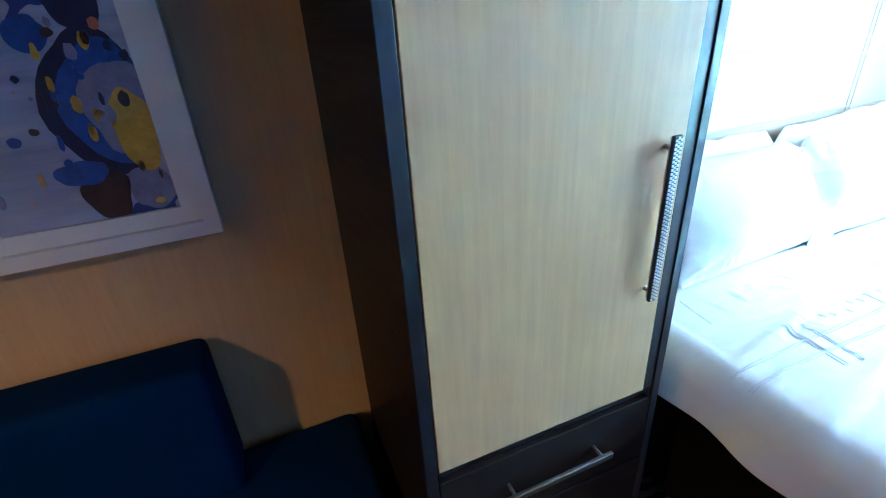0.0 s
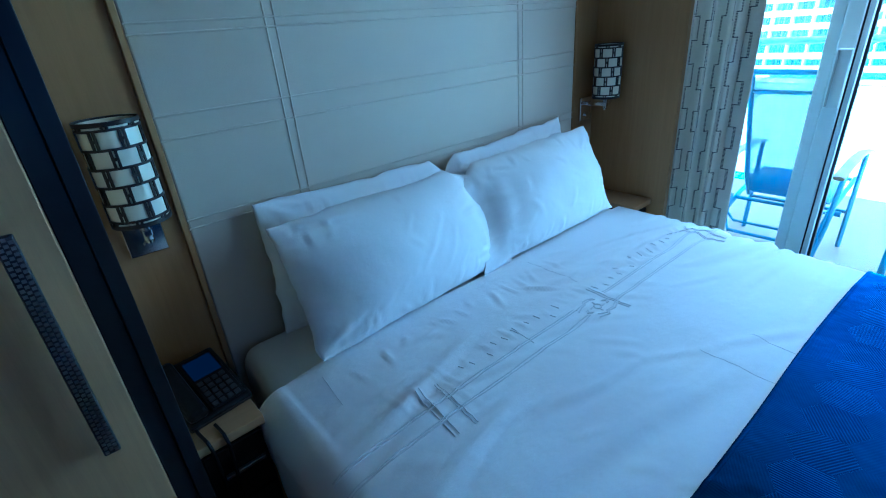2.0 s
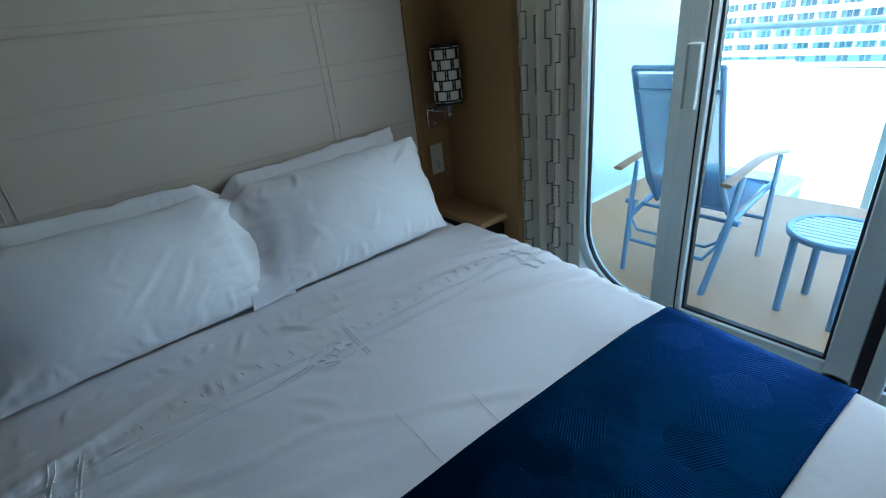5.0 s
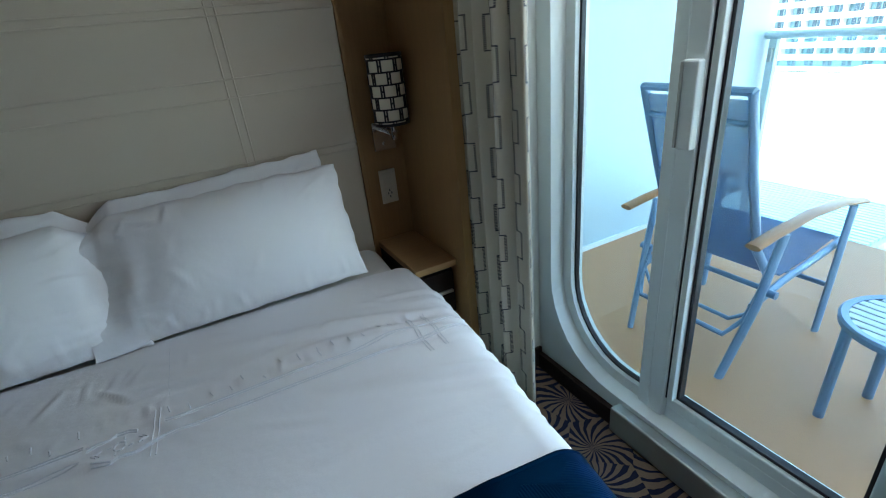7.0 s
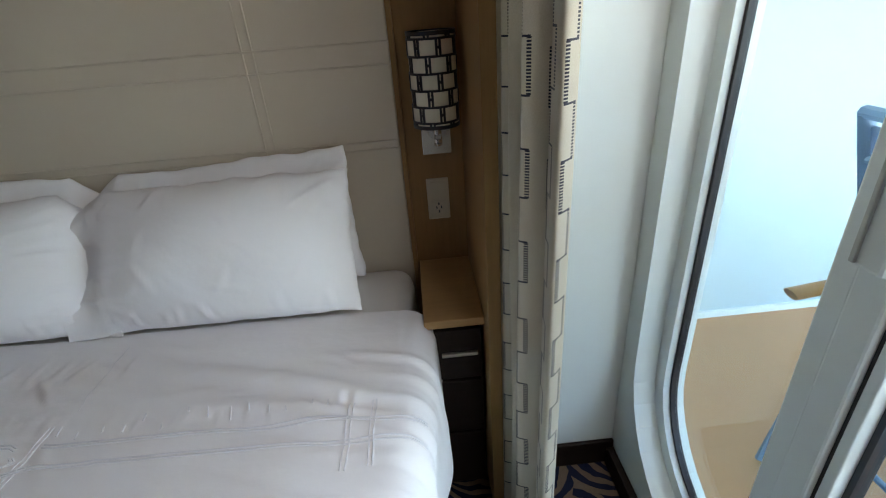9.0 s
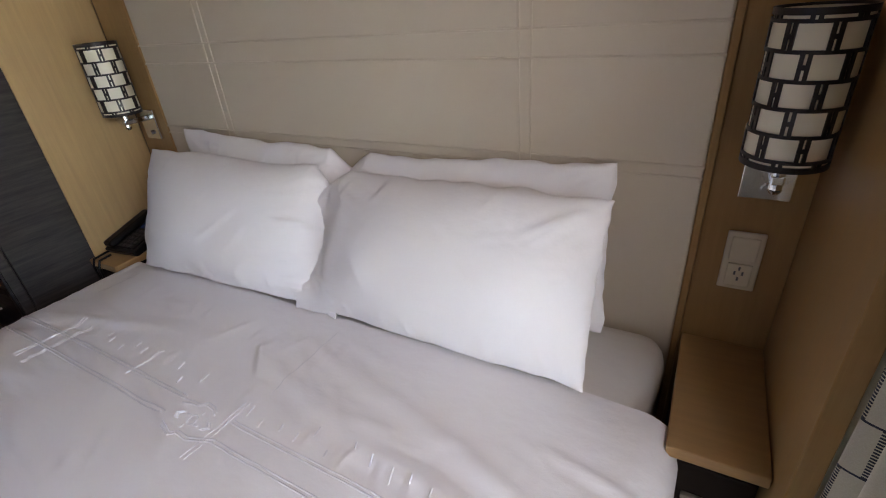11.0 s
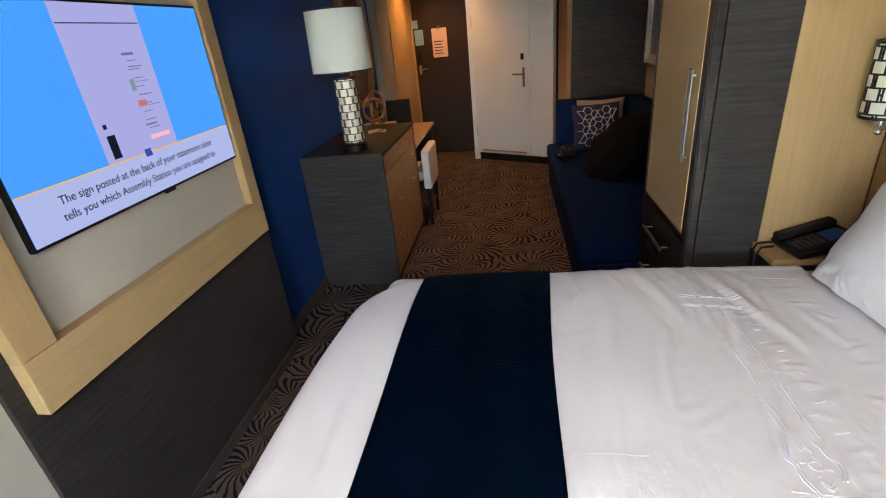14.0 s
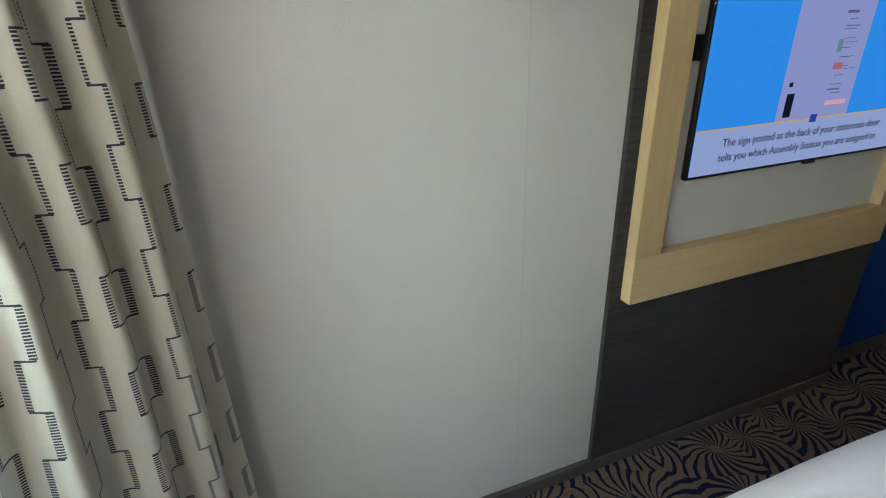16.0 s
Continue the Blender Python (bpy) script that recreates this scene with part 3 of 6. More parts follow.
structure("wall_partition", bx(1.019, 1.051, -0.405, 0.011, 0.0, H - 0.001, 0.002), OAK, "honey oak partition between bed and window")


def bedside(name, x0, x1):
    t = thing(name, "narrow honey oak bedside shelf unit, dark inside", "nightstand", ((x0 + x1) / 2, -0.17, 0), "bedside units")
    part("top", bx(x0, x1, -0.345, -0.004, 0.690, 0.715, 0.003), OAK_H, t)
    part("body", bx(x0 + 0.004, x1 - 0.004, -0.310, -0.004, 0.03, 0.689, 0.002), ESPRESSO, t, "dark carcass")
    d = part("drawer", bx(x0 + 0.010, x1 - 0.010, -0.330, -0.311, 0.50, 0.670, 0.003), ESPRESSO, t)
    part("handle", bx(x0 + 0.04, x1 - 0.02, -0.342, -0.3305, 0.588, 0.598, 0.002), STEEL, d, "slim metal handle")
    part("drawer", bx(x0 + 0.010, x1 - 0.010, -0.330, -0.311, 0.29, 0.490, 0.003), ESPRESSO, t)
    part("drawer", bx(x0 + 0.010, x1 - 0.010, -0.330, -0.311, 0.06, 0.280, 0.003), ESPRESSO, t)


bedside("nightstand", -1.016, -0.860)
bedside("nightstand", 0.858, 1.017)


def lattice(cx, cy, r, z0, z1, rows, cols, w, band, bm):
    """Open metal brick lattice around a cylinder, with solid bands at both ends."""
    def strip(a0, a1, b0, b1):
        n = max(2, int((a1 - a0) / 0.09))
        ro, ri = r + 0.0022, r - 0.0006
        grid = []
        for i in range(n + 1):
            a = a0 + (a1 - a0) * i / n
            c, s = math.cos(a), math.sin(a)
            grid.append([bm.verts.new((cx + q * c, cy + q * s, z)) for q, z in ((ri, b0), (ro, b0), (ro, b1), (ri, b1))])
        for p, q in zip(grid, grid[1:]):
            for k in range(4):
                bm.faces.new((p[k], p[(k + 1) % 4], q[(k + 1) % 4], q[k]))
        bm.faces.new(grid[0][::-1])
        bm.faces.new(grid[-1])
    strip(0, 2 * math.pi, z0, z0 + band)
    strip(0, 2 * math.pi, z1 - band, z1)
    h = (z1 - z0 - 2 * band) / (rows + 0.36)
    da = 2 * math.pi / cols
    aw = w / r
    for i in range(-1, rows + 1):
        zb = z0 + band + 0.18 * h + i * h
        lo, hi = max(zb, z0 + band * 0.5), min(zb + h, z1 - band * 0.5)
        if hi - lo < 0.003:
            continue
        for k in range(cols):
            a = (k + (0.5 if i % 2 else 0.0)) * da
            half = da * 0.468
            strip(a - half, a - half + aw, lo, hi)
            strip(a + half - aw, a + half, lo, hi)
            if i >= 0 and zb > z0 + band:
                strip(a - half, a + half, zb - w * 0.35, zb + w * 0.5)
            if i < rows:
                strip(a - half, a + half, hi - w * 0.5, hi + w * 0.35)
            if 0 <= i < rows:
                strip(a + half, a + da - half, (lo + hi) / 2 - w * 0.6, (lo + hi) / 2 + w * 0.6)
    return bm


def sconce(x, yc):
    t = thing("wall_sconce", "chrome wall lamp, ivory shade in dark brick lattice", "wall lamp", (x, -0.003, 1.11), "bedside wall lamps")
    part("backplate", bx(x - 0.042, x + 0.042, -0.016, -0.0035, 1.062, 1.165, 0.002), CHROME, t)
    part("knob", rod((x, -0.016, 1.085), (x, -0.024, 1.085), 0.008), CHROME, t)
    part("arm", bx(x - 0.010, x + 0.010, yc - 0.010, -0.016, 1.130, 1.146, 0.003), CHROME, t)
    part("shade", lathe([(0.030, 1.172), (0.056, 1.172), (0.0575, 1.180), (0.0575, 1.380), (0.056, 1.388), (0.050, 1.388), (0.050, 1.20), (0.02, 1.19)], x, yc, 40), SHADEC, t, "ivory glass shade", True)
    part("lattice", lattice(x, yc, 0.0580, 1.168, 1.392, 5, 7, 0.0054, 0.009, bmesh.new()), LATT, t, "dark bronze lattice")
    part("crystal", lathe([(0.0, 1.128), (0.010, 1.130), (0.024, 1.142), (0.030, 1.156), (0.028, 1.168), (0.0, 1.171)], x, yc, 10), CRYST, t, "faceted crystal collar")
    part("stem", rod((x, yc, 1.122), (x, yc, 1.20), 0.010), CHROME, t)
    part("finial", lathe([(0.0, 1.112), (0.007, 1.114), (0.011, 1.120), (0.0, 1.127)], x, yc, 14), CHROME, t, "", True)
    return t


sconce(0.943, -0.115)
sconce(-0.925, -0.090)

op = thing("outlet_plate", "ivory light switch and power socket plate", "socket", (0.934, -0.003, 0.85))
part("plate", bx(0.902, 0.968, -0.010, -0.0035, 0.857, 0.988, 0.003), PLASTW, op)
part("switch", bx(0.911, 0.959, -0.014, -0.0105, 0.926, 0.978, 0.002), PLASTW, op)
so = part("socket", bx(0.913, 0.957, -0.0125, -0.0105, 0.866, 0.918, 0.002), PLASTW, op)
for x, z in ((0.928, 0.897), (0.942, 0.897), (0.935, 0.884), (0.935, 0.908)):
    part("slot", bx(x - 0.0018, x + 0.0018, -0.0135, -0.012, z - 0.004, z + 0.004), INK, so)

# ---- telephone on the bedside unit ----
ph = thing("telephone", "black desk telephone with a small screen", "telephone", (-0.945, -0.165, 0.715))
tilt = Matrix.Translation((-0.941, -0.175, 0.728)) @ Matrix.Rotation(radians(7), 4, "Z") @ Matrix.Rotation(radians(14), 4, "X")


def tilted(bm):
    bmesh.ops.transform(bm, matrix=tilt @ Matrix.Translation((0, 0, 0.022)), verts=bm.verts)
    for v in bm.verts:
        v.co.z = max(v.co.z, 0.7155)
    return bm


part("body", tilted(bx(-0.075, 0.075, -0.105, 0.105, -0.035, 0.012, 0.006)), BLACKP, ph)
part("handset", tilted(bx(-0.072, -0.026, -0.10, 0.10, 0.0125, 0.038, 0.011)), BLACKP, ph)
fa = part("face", tilted(bx(-0.018, 0.066, -0.092, 0.092, 0.0125, 0.018, 0.003)), BLACKP, ph, "dark keypad face")
part("screen", tilted(bx(-0.010, 0.058, 0.012, 0.078, 0.0185, 0.0200)), glow("phone_display", (0.02, 0.07, 0.22), 0.0035), fa, "dim blue display")
for i in range(5):
    for j in range(4):
        part("key", tilted(bx(-0.011 + 0.018 * j, 0.002 + 0.018 * j, -0.088 + 0.019 * i, -0.075 + 0.019 * i, 0.0185, 0.0215, 0.001)), KEYP, fa, "dark grey key")
part("cable", sweep([(-0.995, -0.200, 0.722), (-0.992, -0.30, 0.722), (-0.985, -0.342, 0.721), (-0.982, -0.353, 0.70), (-0.98, -0.352, 0.60), (-0.978, -0.355, 0.45)], 0.004, bm=None), BLACKP, ph, "black cable", smooth=True)
part("cable", sweep([(-0.955, -0.30, 0.722), (-0.950, -0.342, 0.721), (-0.948, -0.353, 0.70), (-0.952, -0.352, 0.60), (-0.955, -0.354, 0.50)], 0.004), BLACKP, ph, "black cable", smooth=True)

# ---- bed ----
bed = thing("bed", "made double bed with white duvet on a dark base", "bed", (0.0, -0.9, 0.0))
own = bx(-0.80, 0.80, -1.68, -0.016, 0.10, 0.46, 0.012)
for v in own.verts:
    if v.co.x > 0 and v.co.y < -1:
        v.co.x -= 0.13
part("base", own, SKIRT, bed, "dark fabric bed base")
for x, y in ((-0.7, -0.15), (0.7, -0.15), (-0.7, -1.58), (0.58, -1.58)):
    part("leg", rod((x, y, 0), (x, y, 0.12), 0.03), BLACKP, bed)
CORE = (-0.79, 0.80, -1.70, 0.4, 0.17)
TOP = 0.741


def crease(x, y, x0, y0, x1, y1, wide, high):
    """Height at (x, y) of one soft crease from (x0, y0) to (x1, y1), with a trough beside it."""
    if not (min(x0, x1) - 3 * wide < x < max(x0, x1) + 3 * wide and min(y0, y1) - 3 * wide < y < max(y0, y1) + 3 * wide):
        return 0.0
    dx, dy = x1 - x0, y1 - y0
    n = math.hypot(dx, dy)
    s = ((x - x0) * dx + (y - y0) * dy) / (n * n)
    if not 0 < s < 1:
        return 0.0
    q = ((x - x0) * dy - (y - y0) * dx) / n / wide + 0.6 * math.sin(3 * s + x0 * 40)
    return high * math.sin(math.pi * s) * (math.exp(-q * q) - 0.55 * math.exp(-(q - 1.5) ** 2))


rnd = random.Random(21)
FOLDS = [(0.18, -0.44, 0.92, -0.64, 0.022, 0.007), (0.30, -0.53, 0.98, -0.80, 0.026, 0.008), (0.42, -0.74, 1.0, -0.98, 0.022, 0.007),
         (0.50, -0.60, 0.98, -0.69, 0.014, 0.005), (0.55, -0.86, 1.0, -1.02, 0.013, 0.005), (-0.1, -0.46, 0.5, -0.60, 0.02, 0.004),
         (-0.86, -0.62, -0.30, -0.50, 0.02, 0.005), (-0.9, -0.86, -0.36, -0.72, 0.022, 0.005), (-0.60, -0.95, 0.10, -1.06, 0.028, 0.005),
         (-0.3, -1.66, 0.5, -1.62, 0.02, 0.004), (-0.05, -0.42, 0.05, -0.55, 0.006, 0.004)]
for k in range(14):
    u = -0.62 + 0.06 * k + rnd.uniform(-0.03, 0.03)
    FOLDS.append((u, -0.375, u + rnd.uniform(-0.05, 0.03), -0.375 - rnd.uniform(0.03, 0.12), rnd.uniform(0.006, 0.011), rnd.uniform(0.0005, 0.0035)))
for k in range(26):
    u = -0.42 + 0.047 * k + rnd.uniform(-0.024, 0.024)
    v = -0.650 - 0.020 * u + rnd.uniform(0.02, 0.05)
    FOLDS.append((u, v + 0.05, u + rnd.uniform(-0.008, 0.016), v - rnd.uniform(0.0, 0.03), 0.006, rnd.uniform(0.0005, 0.0035)))
for k in range(9):
    v = -0.45 - 0.07 * k
    FOLDS.append((0.72 + rnd.uniform(-0.1, 0.06), v, 1.02, v - rnd.uniform(0.02, 0.09), 0.011, rnd.uniform(0.002, 0.005)))
    FOLDS.append((-0.66 + rnd.uniform(-0.06, 0.1), v, -0.88, v - rnd.uniform(0.0, 0.08), 0.012, rnd.uniform(0.001, 0.002)))

for k in range(8):
    u = -0.63 + 0.020 * k + rnd.uniform(-0.006, 0.006)
    FOLDS.append((u, -0.52 + rnd.uniform(-0.02, 0.02), u + 0.012, -0.70 + rnd.uniform(-0.03, 0.03), 0.007, rnd.uniform(0.0008, 0.0022)))
for k in range(6):
    v = -0.58 - 0.035 * k
    FOLDS.append((-0.62, v, -0.40, v - 0.02, 0.006, rnd.uniform(0.001, 0.0025)))
for k in range(60):
    u, v = rnd.uniform(-0.75, 0.85), rnd.uniform(-1.12, -0.36)
    n, g = rnd.uniform(0.08, 0.35), rnd.gauss(-0.35, 0.35)
    FOLDS.append((u, v, u + n * math.cos(g), v + n * math.sin(g), rnd.uniform(0.008, 0.016), rnd.uniform(0.0008, 0.0026)))


def drape(x, y, lift=0.0, hang=9.0, wr=1.0):
    """Where the cloth at the flat place (x, y) lies on the bed: over a rounded edge, then down."""
    x0, x1, y0, y1, rc = CORE
    tp = min(1.0, max(0.0, (-y - 0.5) / 1.1))
    x0, x1 = x0 + 0.05 * tp, x1 - 0.125 * tp
    y0 -= 0.045 * max(0.0, 1 - ((x - 0.12) / 0.86) ** 2)
    qx = max(x0 + rc - x, 0, x - (x1 - rc))
    qy = max(y0 + rc - y, 0)
    dx, dy = (x - min(max(x, x0 + rc), x1 - rc)), (y - max(y, y0 + rc))
    d = math.hypot(qx, qy) - rc
    r = 0.085 + lift
    w = 0.008 * wr * (noise.noise((x * 2.6, y * 3.2, 0.3)) + 0.35 * noise.noise((x * 6.0, y * 8.0, 2.0)))
    w += 2.0 * wr * sum(crease(x, y, *f) for f in FOLDS)
    puff = 0.018 * wr * (noise.noise((x * 1.3 + 4, y * 1.3, 8.0)))
    if d <= 0:
        fall = 0.016 * max(0.0, 1 + d / 0.30) ** 2 if d > -0.30 else 0.0
        return Vector((x, y, TOP + lift + w * 0.8 + puff - fall))
    nx, ny = dx / math.hypot(dx, dy), dy / math.hypot(dx, dy)
    px, py = x - nx * d, y - ny * d
    arc = r * math.pi / 2
    if d < arc:
        a = d / r
        o, z = r * math.sin(a), r * (1 - math.cos(a))
    else:
        e = d - arc
        o, z = r + 0.03 * e + 0.012 * math.sin((px * 1.0 + py * 1.3) * 17) * min(1, e / 0.1), r + e
    return Vector((px + nx * (o + 0.6 * w), py + ny * (o + 0.6 * w), TOP + lift - 0.016 + puff * 0.6 - z + 0.5 * w))


def draped(xs, ys, lift, thick, wr=1.0):
    own = bmesh.new()
    g = [[own.verts.new(drape(x, y, lift, wr=wr)) for x in xs] for y in ys]
    for a, b in zip(g, g[1:]):
        for k in range(len(xs) - 1):
            own.faces.new((a[k], a[k + 1], b[k + 1], b[k]))
    bmesh.ops.recalc_face_normals(own, faces=own.faces)
    if sum(f.normal.z for f in own.faces) < 0:
        bmesh.ops.reverse_faces(own, faces=own.faces)
    edge = [e for e in own.edges if len(e.link_faces) == 1]
    ret = bmesh.ops.extrude_edge_only(own, edges=edge)
    for v in [q for q in ret["geom"] if isinstance(q, bmesh.types.BMVert)]:
        v.co.z -= thick
    return own


def frange(a, b, n):
    return [a + (b - a) * i / (n - 1) for i in range(n)]


own = bx(-0.815, 0.835, -1.70, -0.018, 0.461, 0.722, 0.06, seg=4)
for v in own.verts:
    v.co.z += 0.006 * noise.noise((v.co.x * 4, v.co.y * 5, 1.0))
    if v.co.x > 0 and v.co.y < -1:
        v.co.x -= 0.13
part("mattress", own, SHEET, bed, "mattress in an ivory fitted sheet", True, 60)
dv = part("duvet", draped(frange(-1.00, 1.16, 270), frange(-2.09, -0.290, 220), 0.0, 0.012), LINEN, bed, "white duvet with raised embroidery", True, 80)


def laid(points, r=0.0016, lift=0.0010):
    return sweep([drape(x, y, lift) for x, y in points], r, r, 5)


def emb_y(x):
    return -0.650 - 0.020 * x


def line(x0, y0, x1, y1, n=24):
    return [(x0 + (x1 - x0) * i / (n - 1), y0 + (y1 - y0) * i / (n - 1)) for i in range(n)]


for off in (0.0, 0.0075, -0.042, -0.0495):
    for x0, x1 in ((-0.84, -0.045), (0.105, 0.86)):
        part("embroidery", laid(line(x0, emb_y(x0) + off, x1, emb_y(x1) + off, 60), 0.0017, 0.0012), STITCH, dv)
for x0, x1, y0, y1 in ((-0.578, -0.600, -0.575, -0.735), (-0.566, -0.588, -0.572, -0.735), (-0.528, -0.546, -0.585, -0.742), (-0.520, -0.538, -0.585, -0.742),
                       (0.086, 0.078, -0.600, -0.748), (0.096, 0.088, -0.600, -0.748), (0.698, 0.694, -0.615, -0.775), (0.707, 0.703, -0.615, -0.775),
                       (0.744, 0.742, -0.610, -0.765), (0.752, 0.750, -0.610, -0.765), (-0.232, -0.244, -0.570, -0.658)):
    part("embroidery", laid(line(x0, y0, x1, y1, 16), 0.0014, 0.0011), STITCH, dv)
EX, EC = 0.022, -0.680


def motif(points, r=0.0019):
    part("embroidery", laid([(EX + x, EC + y) for x, y in points], r, 0.0014), STITCH, dv)


for k in range(8):
    a = math.pi / 4 * k + 0.3
    motif([(0.011 * math.cos(a + t), 0.011 * math.sin(a + t)) for t in (0, 0.62)])
    if k % 2:
        motif([(0.017 * math.cos(a), 0.017 * math.sin(a)), (0.025 * math.cos(a + 0.2), 0.025 * math.sin(a + 0.2))])
for side in (-1, 1):
    for o in (0.0, 0.007):
        motif([(side * (0.034 + o), 0.010), (side * (0.044 + o), 0), (side * (0.034 + o), -0.010)])
for o in (0.0, 0.007):
    motif([(-0.045, -0.030 - o), (-0.012, -0.040 - o), (0.0, -0.030 - o), (0.030, -0.032 - o), (0.085, -0.012 - o)], 0.002)
    motif([(-0.062, 0.022 + o), (-0.040, 0.026 + o), (-0.020, 0.028 + o), (-0.008, 0.038 + o), (0.016, 0.036 + o), (0.03, 0.028 + o)])
for x in frange(-0.45, 0.66, 27):
    x += random.uniform(-0.012, 0.012)
    y = emb_y(x) + random.uniform(0.035, 0.075)
    if abs(x - 0.03) > 0.06:
        part("embroidery", laid(line(x, y, x + 0.004, y - random.uniform(0.010, 0.026), 5), 0.0017), STITCH, dv)
# pressed fold lines of the cover
for x0, y0, x1, y1 in ((0.116, -0.345, 0.113, -0.555), (0.012, -0.972, 0.006, -1.138), (0.166, -1.036, 0.152, -1.143), (-0.70, -0.345, -0.715, -0.47)):
    part("fold_line", laid(line(x0, y0, x1, y1, 20), 0.0007, 0.0002), STITCH, dv)

sc = thing("bed_runner", "royal blue woven bed scarf with hexagon texture across the duvet", "bed runner", (0.0, -1.34, 0.741))
own = bmesh.new()
xs, n = frange(-1.02, 1.14, 110), 34
g = []
for j in range(n):
    f = j / (n - 1)
    row = []
    for x in xs:
        ya = -1.138 - 0.038 * x + 0.006 * math.sin(x * 5)
        yb = -1.560 - 0.02 * x + 0.007 * math.sin(x * 4 + 1)
        row.append(own.verts.new(drape(x, ya + (yb - ya) * f, 0.006)))
    g.append(row)
for a, b in zip(g, g[1:]):
    for k in range(len(xs) - 1):
        own.faces.new((a[k], b[k], b[k + 1], a[k + 1]))
if sum(f.normal.z for f in own.faces) < 0:
    bmesh.ops.reverse_faces(own, faces=own.faces)
ed = [e for e in own.edges if len(e.link_faces) == 1]
ret = bmesh.ops.extrude_edge_only(own, edges=ed)
for v in [q for q in ret["geom"] if isinstance(q, bmesh.types.BMVert)]:
    v.co.z -= 0.005
part("cloth", own, RUNNER, sc, "", True, 70)
for f in (0.012, 0.988):
    hem = []
    for x in xs:
        ya, yb = -1.138 - 0.038 * x + 0.006 * math.sin(x * 5), -1.560 - 0.02 * x + 0.007 * math.sin(x * 4 + 1)
        hem.append(drape(x, ya + (yb - ya) * f, 0.0068))
    part("hem", sweep(hem, 0.005, 0.0016, 6), RUNNER, sc, "stitched hem", True)


